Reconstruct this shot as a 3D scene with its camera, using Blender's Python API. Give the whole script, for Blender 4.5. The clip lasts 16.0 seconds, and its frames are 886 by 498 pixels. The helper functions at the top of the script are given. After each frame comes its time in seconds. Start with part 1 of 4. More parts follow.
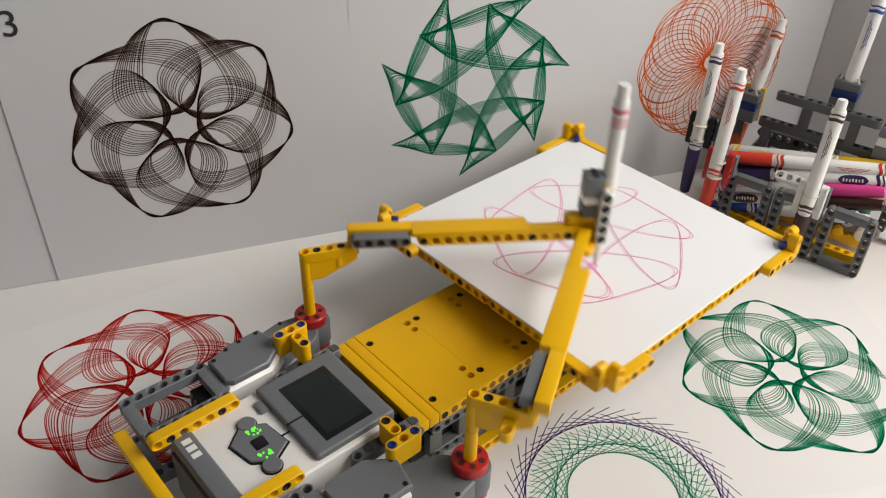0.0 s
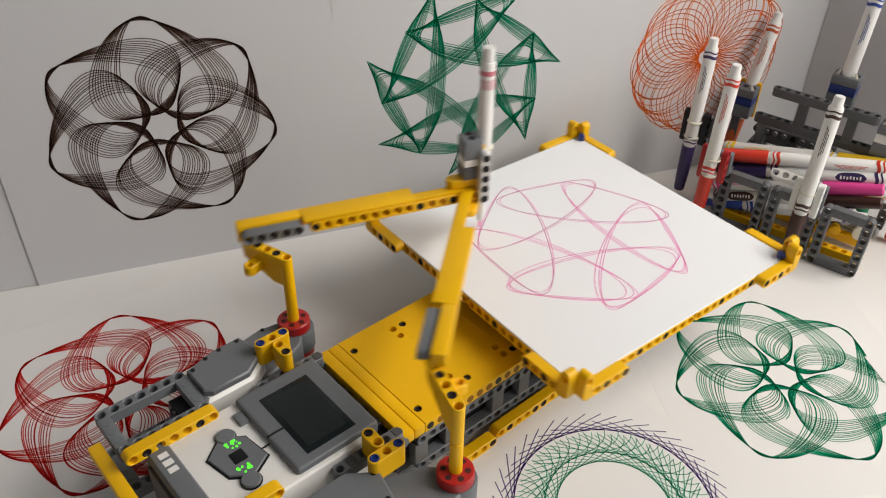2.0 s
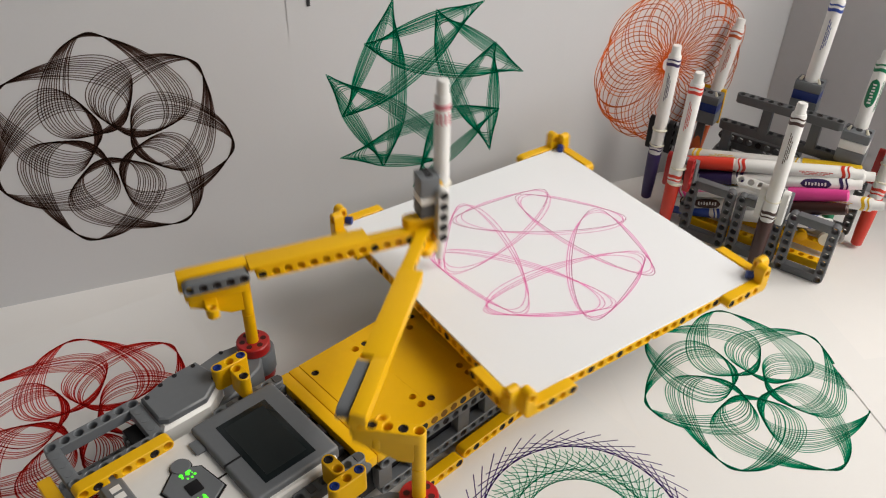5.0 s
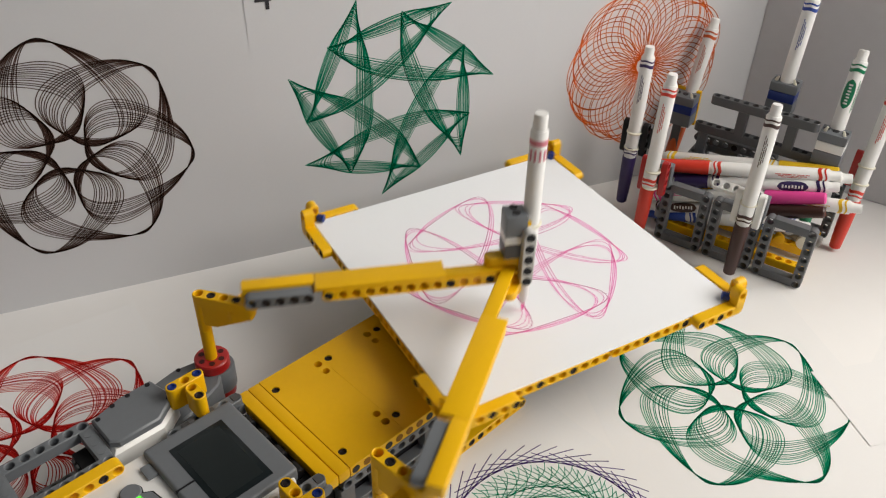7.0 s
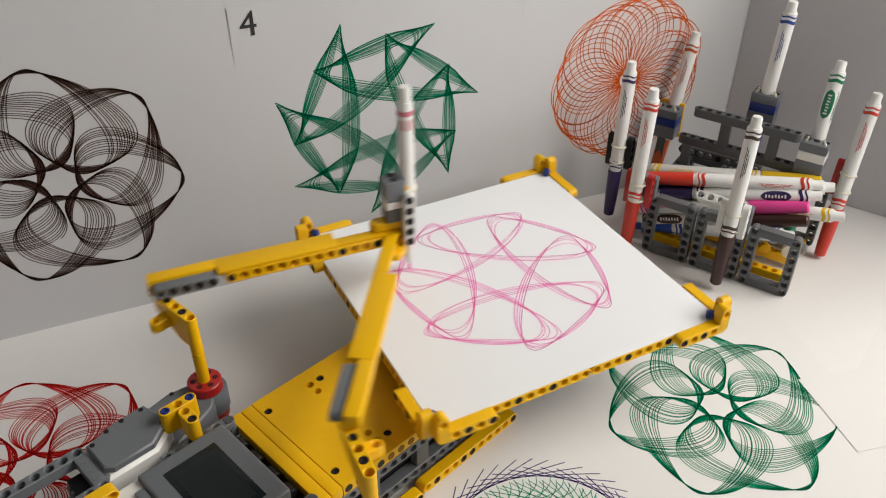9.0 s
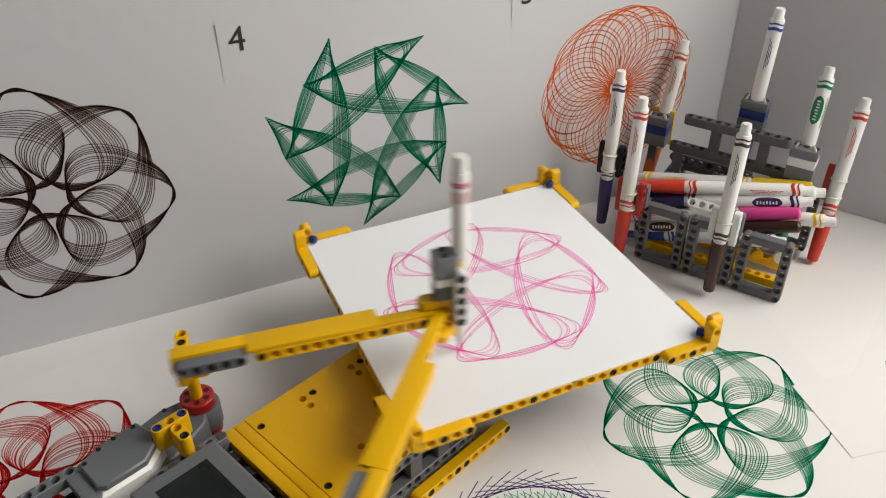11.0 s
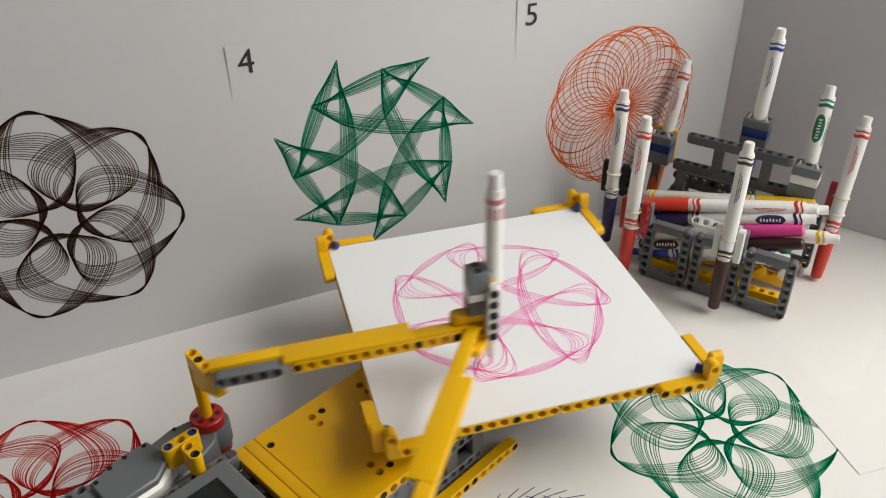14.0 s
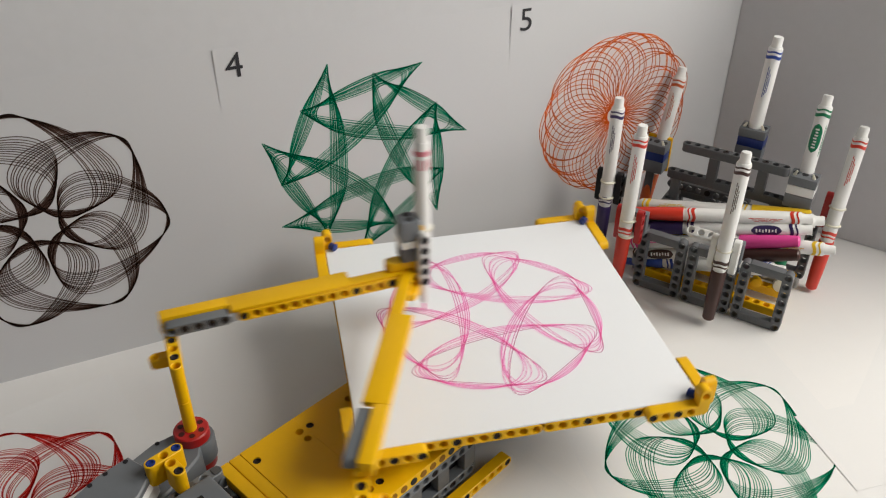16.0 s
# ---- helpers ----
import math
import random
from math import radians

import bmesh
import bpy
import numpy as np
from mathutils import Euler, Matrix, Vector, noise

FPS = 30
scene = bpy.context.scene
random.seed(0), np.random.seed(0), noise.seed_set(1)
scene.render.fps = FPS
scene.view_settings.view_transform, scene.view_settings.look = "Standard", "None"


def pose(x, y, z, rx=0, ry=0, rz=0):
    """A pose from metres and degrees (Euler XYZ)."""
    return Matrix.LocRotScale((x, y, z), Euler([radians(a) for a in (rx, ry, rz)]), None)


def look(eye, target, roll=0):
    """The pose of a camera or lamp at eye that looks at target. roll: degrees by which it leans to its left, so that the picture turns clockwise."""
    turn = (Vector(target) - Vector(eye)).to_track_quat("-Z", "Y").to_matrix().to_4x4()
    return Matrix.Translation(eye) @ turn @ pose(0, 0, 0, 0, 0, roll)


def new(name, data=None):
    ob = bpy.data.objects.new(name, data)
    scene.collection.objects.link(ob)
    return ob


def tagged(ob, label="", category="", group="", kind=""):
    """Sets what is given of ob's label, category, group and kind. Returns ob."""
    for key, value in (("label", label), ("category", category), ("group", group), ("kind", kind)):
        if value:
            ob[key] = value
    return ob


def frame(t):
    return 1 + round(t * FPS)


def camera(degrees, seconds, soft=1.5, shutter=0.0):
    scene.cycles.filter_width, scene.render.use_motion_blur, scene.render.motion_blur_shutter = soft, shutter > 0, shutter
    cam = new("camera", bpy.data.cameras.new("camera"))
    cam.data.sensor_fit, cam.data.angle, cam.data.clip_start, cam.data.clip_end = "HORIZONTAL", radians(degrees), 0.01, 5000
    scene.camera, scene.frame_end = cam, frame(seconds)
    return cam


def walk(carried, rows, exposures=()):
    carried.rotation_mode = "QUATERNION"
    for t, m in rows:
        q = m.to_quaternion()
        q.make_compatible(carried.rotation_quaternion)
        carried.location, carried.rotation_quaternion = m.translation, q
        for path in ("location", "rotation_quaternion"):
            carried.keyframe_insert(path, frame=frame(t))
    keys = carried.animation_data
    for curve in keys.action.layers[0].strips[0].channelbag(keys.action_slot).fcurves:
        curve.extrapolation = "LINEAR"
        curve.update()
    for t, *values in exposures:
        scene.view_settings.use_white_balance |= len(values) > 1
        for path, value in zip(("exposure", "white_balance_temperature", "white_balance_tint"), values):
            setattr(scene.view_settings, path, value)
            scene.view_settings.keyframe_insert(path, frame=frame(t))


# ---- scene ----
cam = camera(56.2, 16.0, soft=1.15, shutter=0.35)
PATH = [
    (0, (-0.076, -0.384, 0.425), (0.471, 1.126, -0.767), 1.6),
    (0.5, (-0.074, -0.379, 0.425), (0.473, 1.136, -0.76), 1.7),
    (1, (-0.071, -0.381, 0.428), (0.468, 1.141, -0.752), 1.3),
    (1.5, (-0.065, -0.379, 0.425), (0.478, 1.129, -0.771), 1.3),
    (2, (-0.062, -0.371, 0.423), (0.482, 1.127, -0.786), 1.3),
    (2.5, (-0.057, -0.361, 0.421), (0.488, 1.131, -0.795), 1.5),
    (3, (-0.051, -0.355, 0.42), (0.524, 1.12, -0.802), 1.5),
    (3.5, (-0.05, -0.356, 0.423), (0.538, 1.121, -0.791), 1.6),
    (4, (-0.049, -0.359, 0.423), (0.543, 1.12, -0.788), 1.5),
    (6.5, (-0.04, -0.362, 0.424), (0.572, 1.124, -0.766), 1.1),
    (7, (-0.028, -0.35, 0.417), (0.597, 1.125, -0.781), 1.3),
    (7.5, (-0.031, -0.346, 0.42), (0.588, 1.135, -0.773), 1.0),
    (8, (-0.029, -0.352, 0.422), (0.602, 1.128, -0.766), 0.6),
    (8.5, (-0.027, -0.352, 0.424), (0.61, 1.129, -0.759), 0.3),
    (9, (-0.024, -0.355, 0.425), (0.615, 1.132, -0.751), 0.1),
    (11.5, (-0.019, -0.356, 0.427), (0.629, 1.144, -0.726), -0.8),
    (12, (-0.02, -0.357, 0.426), (0.634, 1.148, -0.717), -0.7),
    (12.5, (-0.015, -0.363, 0.429), (0.634, 1.152, -0.705), -1.2),
    (13, (-0.015, -0.365, 0.431), (0.61, 1.164, -0.697), -1.3),
    (13.5, (-0.019, -0.362, 0.429), (0.611, 1.164, -0.7), -1.2),
    (14, (-0.024, -0.358, 0.431), (0.629, 1.161, -0.694), -1.0),
    (14.5, (-0.024, -0.351, 0.43), (0.645, 1.164, -0.691), -0.5),
    (15, (-0.021, -0.35, 0.429), (0.662, 1.156, -0.695), -0.5),
    (15.5, (-0.021, -0.349, 0.431), (0.665, 1.163, -0.685), -0.4),
    (16, (-0.022, -0.344, 0.428), (0.662, 1.165, -0.693), -0.0),
]
walk(cam, [(t, look(eye, target, roll)) for t, eye, target, roll in PATH],
     [(0, 0.0, 6520, 10.3), (4, -0.02, 6510, 10), (9, -0.06, 6480, 9), (16, -0.09, 6450, 8)])

# ---- light ----
world = bpy.data.worlds.new("daylight")
scene.world = world
world.use_nodes = True
wn = world.node_tree
sky = wn.nodes.new("ShaderNodeTexSky")
sky.sky_type = "NISHITA"
sky.sun_disc = False
sky.sun_elevation = radians(38)
sky.sun_rotation = radians(200)
wn.nodes["Background"].inputs["Strength"].default_value = 0.1
wn.links.new(sky.outputs["Color"], wn.nodes["Background"].inputs["Color"])


def area_lamp(name, m, wide, high, watts, colour):
    lamp = bpy.data.lights.new(name, "AREA")
    lamp.shape, lamp.size, lamp.size_y, lamp.energy, lamp.color = "RECTANGLE", wide, high, watts, colour
    ob = new(name, lamp)
    ob.matrix_world = m
    return tagged(ob, "area lamp in place of daylight from an unseen window", "light", kind="structure")


# key lamp stands inside the room for an unseen window on the right
area_lamp("window_light", look((1.20, -0.45, 1.00), (0.2, 0.0, 0.05)), 1.15, 1.0, 29.0, (1.0, 0.94, 0.86))
# weak fill lamp added behind the camera, with no known source
area_lamp("rear_fill_light", look((0.3, -1.75, 1.35), (0.1, 0.1, 0.1)), 0.9, 0.8, 1.0, (1.0, 0.96, 0.90))
scene.view_settings.exposure = 0.0

# ---- materials ----


def material(name, colour, rough=0.5, metal=0.0, grain=0.04, scale=300.0, bump=0.02, glow=0.0, stain=0.05, stain_scale=14.0, coat=0.0):
    """A painted or moulded surface with a fine grain, broad uneven tint and slight relief."""
    m = bpy.data.materials.new(name)
    m.use_nodes = True
    nt = m.node_tree
    b = nt.nodes["Principled BSDF"]
    b.inputs["Roughness"].default_value = rough
    b.inputs["Metallic"].default_value = metal
    b.inputs["Coat Weight"].default_value = coat
    co = nt.nodes.new("ShaderNodeTexCoord")
    fine = nt.nodes.new("ShaderNodeTexNoise")
    fine.inputs["Scale"].default_value = scale
    fine.inputs["Detail"].default_value = 4
    broad = nt.nodes.new("ShaderNodeTexNoise")
    broad.inputs["Scale"].default_value = stain_scale
    broad.inputs["Detail"].default_value = 3
    nt.links.new(co.outputs["Object"], fine.inputs["Vector"])
    nt.links.new(co.outputs["Object"], broad.inputs["Vector"])
    mix1 = nt.nodes.new("ShaderNodeMix")
    mix1.data_type = "RGBA"
    mix1.inputs[6].default_value = (*[c * (1 - stain) for c in colour], 1)
    mix1.inputs[7].default_value = (*[min(1, c * (1 + stain)) for c in colour], 1)
    nt.links.new(broad.outputs["Fac"], mix1.inputs[0])
    mix2 = nt.nodes.new("ShaderNodeMix")
    mix2.data_type = "RGBA"
    mix2.blend_type = "MULTIPLY"
    mix2.inputs[0].default_value = 1.0
    ramp = nt.nodes.new("ShaderNodeMapRange")
    ramp.inputs["To Min"].default_value = 1 - grain
    ramp.inputs["To Max"].default_value = 1 + grain
    nt.links.new(fine.outputs["Fac"], ramp.inputs["Value"])
    nt.links.new(mix1.outputs[2], mix2.inputs[6])
    nt.links.new(ramp.outputs["Result"], mix2.inputs[7])
    nt.links.new(mix2.outputs[2], b.inputs["Base Color"])
    if bump:
        bn = nt.nodes.new("ShaderNodeBump")
        bn.inputs["Strength"].default_value = bump
        bn.inputs["Distance"].default_value = 0.0005
        nt.links.new(fine.outputs["Fac"], bn.inputs["Height"])
        nt.links.new(bn.outputs["Normal"], b.inputs["Normal"])
    if glow:
        b.inputs["Emission Color"].default_value = (*colour, 1)
        b.inputs["Emission Strength"].default_value = glow
    return m


TABLE = material("white_laminate", (0.80, 0.79, 0.78), 0.55, grain=0.015, scale=60, stain=0.02, stain_scale=4)
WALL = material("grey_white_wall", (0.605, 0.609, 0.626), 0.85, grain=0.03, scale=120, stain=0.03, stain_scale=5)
GREY_WALL = material("grey_board", (0.60, 0.595, 0.61), 0.8, grain=0.03, scale=120, stain=0.03, stain_scale=5)
# upright sheets: white paper toned down, as weaker light falls on the wall
DIM_PAPER = material("dimmed_white_paper", (0.605, 0.609, 0.626), 0.8, grain=0.015, scale=500, stain=0.02, stain_scale=9)
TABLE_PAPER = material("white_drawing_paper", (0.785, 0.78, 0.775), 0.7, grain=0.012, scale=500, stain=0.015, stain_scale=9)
CARD = material("white_card", (0.83, 0.85, 0.88), 0.75, grain=0.012, scale=500, stain=0.015, stain_scale=9)
# grey of the unseen room, kept low to weaken bounced light
ROOM = material("unseen_room_grey", (0.33, 0.32, 0.31), 0.9)
FLOOR = material("room_floor", (0.35, 0.30, 0.25), 0.6, stain=0.2)
YELLOW = material("yellow_plastic", (0.86, 0.485, 0.001), 0.42, grain=0.03, stain=0.06, coat=0.0)
GREY = material("bluish_grey_plastic", (0.150, 0.163, 0.178), 0.42, grain=0.05, coat=0.0)
DARK_GREY = material("dark_grey_plastic", (0.082, 0.085, 0.090), 0.45)
LIGHT_GREY = material("light_grey_plastic", (0.36, 0.37, 0.38), 0.42)
PALE_GREY = material("pale_grey_plastic", (0.58, 0.58, 0.57), 0.42)
STAND_GREY = material("stand_grey_plastic", (0.125, 0.131, 0.140), 0.45, grain=0.05)
WHITE = material("white_plastic", (0.82, 0.82, 0.805), 0.38, grain=0.02, stain=0.03, coat=0.1)
BLACK = material("black_plastic", (0.012, 0.012, 0.014), 0.4)
PIN = material("black_connector_pin", (0.02, 0.015, 0.015), 0.45)
BLUE = material("blue_plastic", (0.006, 0.028, 0.19), 0.4)
RED = material("red_plastic", (0.42, 0.015, 0.015), 0.36, coat=0.1)
DISPLAY = material("greenish_display", (0.013, 0.018, 0.019), 0.3, bump=0.0, stain=0.25, stain_scale=60)
# darkened yellow and red: shade inside holes, painted on flat discs
HOLE_SHADE_YELLOW = material("shaded_yellow_hole", (0.26, 0.11, 0.001), 0.7)
HOLE_SHADE_RED = material("shaded_red_hole", (0.05, 0.004, 0.004), 0.7)
SCREEN = material("dark_screen", (0.010, 0.015, 0.017), 0.22, bump=0.0, stain=0.3, stain_scale=30)
LED = material("green_button_light", (0.10, 0.9, 0.04), 0.4, glow=0.9)
RUBBER = material("cream_rubber", (0.75, 0.72, 0.60), 0.7)
INK = {
    "black": material("dark_brown_ink", (0.050, 0.027, 0.020), 0.7, bump=0),
    "green": material("green_ink", (0.0, 0.21, 0.115), 0.7, bump=0),
    "orange": material("orange_ink", (0.92, 0.24, 0.03), 0.7, bump=0),
    "red": material("red_ink", (0.52, 0.02, 0.018), 0.7, bump=0),
    "purple": material("purple_ink", (0.035, 0.012, 0.14), 0.7, bump=0),
    "blue": material("blue_ink", (0.02, 0.08, 0.45), 0.7, bump=0),
    "pink": material("pink_ink", (0.82, 0.25, 0.52), 0.7, bump=0, grain=0.1, scale=900),
    "print": material("black_print", (0.02, 0.02, 0.025), 0.6, bump=0),
}
DYE = {
    "black": (0.32, 0.235, 0.205), "green": (0.03, 0.50, 0.33), "orange": (1.0, 0.40, 0.14), "red": (0.80, 0.13, 0.11),
    "purple": (0.20, 0.12, 0.42), "blue": (0.08, 0.18, 0.60), "pink": (0.94, 0.47, 0.72),
}
for key, dye in DYE.items():
    # a dye that lets light through to the paper, laid on thicker by some strokes than by others
    nt = INK[key].node_tree
    bsdf = nt.nodes["Principled BSDF"]
    bsdf.inputs["Specular IOR Level"].default_value = 0.1
    filt = nt.nodes.new("ShaderNodeBsdfTransparent")
    geo = nt.nodes.new("ShaderNodeNewGeometry")
    amount = nt.nodes.new("ShaderNodeMapRange")
    amount.inputs["To Min"].default_value = 0.75
    amount.inputs["To Max"].default_value = 1.2
    tint = nt.nodes.new("ShaderNodeMix")
    tint.data_type, tint.blend_type = "RGBA", "MULTIPLY"
    tint.inputs[0].default_value = 1.0
    tint.inputs[6].default_value = (*dye, 1)
    nt.links.new(geo.outputs["Random Per Island"], amount.inputs["Value"])
    nt.links.new(amount.outputs["Result"], tint.inputs[7])
    nt.links.new(tint.outputs[2], filt.inputs["Color"])
    body = nt.nodes.new("ShaderNodeMixShader")
    body.inputs[0].default_value = 0.3
    nt.links.new(filt.outputs[0], body.inputs[1])
    nt.links.new(bsdf.outputs[0], body.inputs[2])
    nt.links.new(body.outputs[0], nt.nodes["Material Output"].inputs["Surface"])
for dull, amount in ((YELLOW, 0.35), (PIN, 0.2), (BLACK, 0.25), (SCREEN, 0.3), (DISPLAY, 0.3)):
    dull.node_tree.nodes["Principled BSDF"].inputs["Specular IOR Level"].default_value = amount
HUE = {
    "red": material("marker_red", (0.62, 0.04, 0.02), 0.35),
    "orange": material("marker_orange", (0.55, 0.10, 0.02), 0.35),
    "purple": material("marker_purple", (0.035, 0.02, 0.10), 0.35),
    "brown": material("marker_brown", (0.05, 0.018, 0.014), 0.35),
    "blue": material("marker_blue", (0.02, 0.06, 0.32), 0.35),
    "green": material("marker_green", (0.01, 0.20, 0.09), 0.35),
    "pink": material("marker_pink", (0.80, 0.07, 0.33), 0.35),
    "faded": material("marker_faded_pink", (0.62, 0.20, 0.25), 0.4),
    "yellow": material("marker_yellow", (0.80, 0.52, 0.02), 0.35),
    "grey": material("marker_grey", (0.20, 0.19, 0.18), 0.35),
    "white": WHITE,
}

# ---- mesh helpers ----
M = 0.008  # one building-brick module


def finish(bm, name, mat, smooth=True, angle=35):
    me = bpy.data.meshes.new(name)
    bmesh.ops.recalc_face_normals(bm, faces=bm.faces)
    bm.to_mesh(me)
    bm.free()
    me.materials.append(mat)
    if smooth:
        for p in me.polygons:
            p.use_smooth = True
        me.set_sharp_from_angle(angle=radians(angle))
    return me


def part(name, bm, mat, parent=None, label="", m=None):
    me = bm if isinstance(bm, bpy.types.Mesh) else finish(bm, name, mat)
    ob = new(name, me)
    if parent is not None:
        ob.parent = parent
    if m is not None:
        ob.matrix_basis = m
    return tagged(ob, label) if label else ob


def thing(name, m, label, category, group="", kind=""):
    ob = new(name)
    ob.empty_display_size = 0.01
    ob.matrix_basis = m
    return tagged(ob, label, category, group, kind)


def add_box(bm, x0, x1, y0, y1, z0, z1, bev=0.0006, seg=2):
    r = bmesh.ops.create_cube(bm, size=1.0, matrix=Matrix.LocRotScale(((x0 + x1) / 2, (y0 + y1) / 2, (z0 + z1) / 2), None, (x1 - x0, y1 - y0, z1 - z0)))
    if bev:
        es = list({e for v in r["verts"] for e in v.link_edges})
        bmesh.ops.bevel(bm, geom=es, offset=bev, segments=seg, affect="EDGES", profile=0.6)
    return bm


def box(x0, x1, y0, y1, z0, z1, bev=0.0006, seg=2):
    return add_box(bmesh.new(), x0, x1, y0, y1, z0, z1, bev, seg)


def add_lathe(bm, rows, n=20, m=None):
    """A turned solid about z from rows of (radius, height)."""
    rings = []
    for r, z in rows:
        ring = []
        for i in range(n):
            a = 2 * math.pi * i / n
            p = Vector((r * math.cos(a), r * math.sin(a), z))
            ring.append(bm.verts.new(m @ p if m else p))
        rings.append(ring)
    for a, b in zip(rings, rings[1:]):
        for i in range(n):
            bm.faces.new((a[i], a[(i + 1) % n], b[(i + 1) % n], b[i]))
    bm.faces.new(rings[0][::-1])
    bm.faces.new(rings[-1])
    return bm


def lathe(rows, n=20, m=None):
    return add_lathe(bmesh.new(), rows, n, m)


def prism(outline, z0, z1, holes=(), bev=0.0):
    """An upright solid from a closed outline, with round holes (x, y, radius) through it."""
    bm = bmesh.new()
    edges = []
    loops = [outline] + [[(x + r * math.cos(-2 * math.pi * i / 12), y + r * math.sin(-2 * math.pi * i / 12)) for i in range(12)] for x, y, r in holes]
    for pts in loops:
        vs = [bm.verts.new((x, y, z0)) for x, y in pts]
        edges += [bm.edges.new((vs[i], vs[(i + 1) % len(vs)])) for i in range(len(vs))]
    fill = bmesh.ops.triangle_fill(bm, use_beauty=True, edges=edges)
    faces = [f for f in fill["geom"] if isinstance(f, bmesh.types.BMFace)]
    ex = bmesh.ops.extrude_face_region(bm, geom=faces)
    bmesh.ops.translate(bm, vec=(0, 0, z1 - z0), verts=[v for v in ex["geom"] if isinstance(v, bmesh.types.BMVert)])
    if bev:
        es = [e for e in bm.edges if len(e.link_faces) == 2 and e.calc_face_angle(0) > 1.2 and abs(e.verts[0].co.z - e.verts[1].co.z) < 1e-7]
        bmesh.ops.bevel(bm, geom=es, offset=bev, segments=1, affect="EDGES")
    return bm


def stadium(x0, x1, r, n=7):
    pts = [(x1 + r * math.sin(math.pi * i / n), -r * math.cos(math.pi * i / n)) for i in range(n + 1)]
    return pts + [(x0 - r * math.sin(math.pi * i / n), r * math.cos(math.pi * i / n)) for i in range(n + 1)]


BEAMS = {}


def beam_mesh(n, mat, thick=0.0076, solid=False):
    """A studless beam of n modules: hole axis along z, first hole at the origin, holes along x."""
    key = (n, mat.name, thick, solid)
    if key not in BEAMS:
        holes = [] if solid else [(i * M, 0.0, 0.0026) for i in range(n)]
        BEAMS[key] = finish(prism(stadium(0, (n - 1) * M, 0.0038), -thick / 2, thick / 2, holes, 0.0004), "beam", mat, angle=40)
    return BEAMS[key]


PIN_MESH = finish(lathe([(0.0020, -0.0041), (0.0026, -0.0040), (0.0026, 0.0037), (0.0020, 0.0038), (0.0014, 0.0030)], 12), "pin", PIN)
BLUE_PIN = finish(lathe([(0.0020, -0.0041), (0.0027, -0.0040), (0.0027, 0.0039), (0.0020, 0.0041), (0.0014, 0.0030)], 12), "pin", BLUE)


def beam(n, mat, parent, m, pins=(), thick=0.0076, solid=False, blue=(), name="beam"):
    rise = max(0.0, thick / 2 - 0.0038)
    ob = part(name, beam_mesh(n, mat, thick, solid), mat, parent, "", m)
    for i in pins:
        part("pin", PIN_MESH, PIN, ob, "black connector pin", pose(i * M, 0, rise))
    for i in blue:
        part("pin", BLUE_PIN, BLUE, ob, "blue connector pin", pose(i * M, 0, rise))
    return ob


UP = 0  # hole axis up
SIDE = 90  # hole axis level

# ---- the setting ----
WALL_Y, CORNER_X = 0.2065, 0.515
tagged(part("table_top", box(-1.1, 1.25, -0.95, WALL_Y + 0.35, -0.03, 0.0, 0.002), TABLE), "smooth white laminate table top", "table", kind="structure")
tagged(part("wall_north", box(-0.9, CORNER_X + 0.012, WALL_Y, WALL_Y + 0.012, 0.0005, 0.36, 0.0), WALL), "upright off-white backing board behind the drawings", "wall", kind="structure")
side = part("wall_east", box(0, 0.30, 0, 0.012, 0.0005, 0.29, 0.0), GREY_WALL)
side.matrix_basis = pose(CORNER_X, WALL_Y - 0.0005, 0, 0, 0, -58)
tagged(side, "upright smooth grey backing board", "wall", kind="structure")
# room shell out of view, added to bounce and bound the light
tagged(part("floor", box(-1.9, 1.45, -2.0, 1.6, -0.78, -0.75, 0), FLOOR), "unseen brown floor of the room", "floor", kind="structure")
tagged(part("ceiling", box(-1.9, 1.45, -2.0, 1.6, 1.9, 1.95, 0), ROOM), "unseen plain grey ceiling", "ceiling", kind="structure")


def wall_with_window(name, m, length, w0, w1, z0, z1):
    bm = bmesh.new()
    for a, b, c, d in ((0, w0, -0.75, 1.9), (w1, length, -0.75, 1.9), (w0, w1, -0.75, z0), (w0, w1, z1, 1.9)):
        add_box(bm, a, b, 0, 0.1, c, d, 0)
    ob = part(name, bm, ROOM)
    ob.matrix_basis = m
    return tagged(ob, "unseen plain room wall with an added window opening", "wall", kind="structure")


wall_with_window("wall_south", pose(1.45, -1.9, 0, 0, 0, 180), 3.35, 0.65, 1.65, 0.9, 1.8)
wall_with_window("wall_east_room", pose(1.45, -1.9, 0, 0, 0, 90), 3.4, 0.8, 2.0, 0.45, 1.5)
tagged(part("wall_west", box(-1.9, -1.8, -1.9, 1.5, -0.75, 1.9, 0), ROOM), "unseen plain room wall", "wall", kind="structure")
tagged(part("wall_far_north", box(-1.9, 1.45, 1.5, 1.6, -0.75, 1.9, 0), ROOM), "unseen plain room wall", "wall", kind="structure")

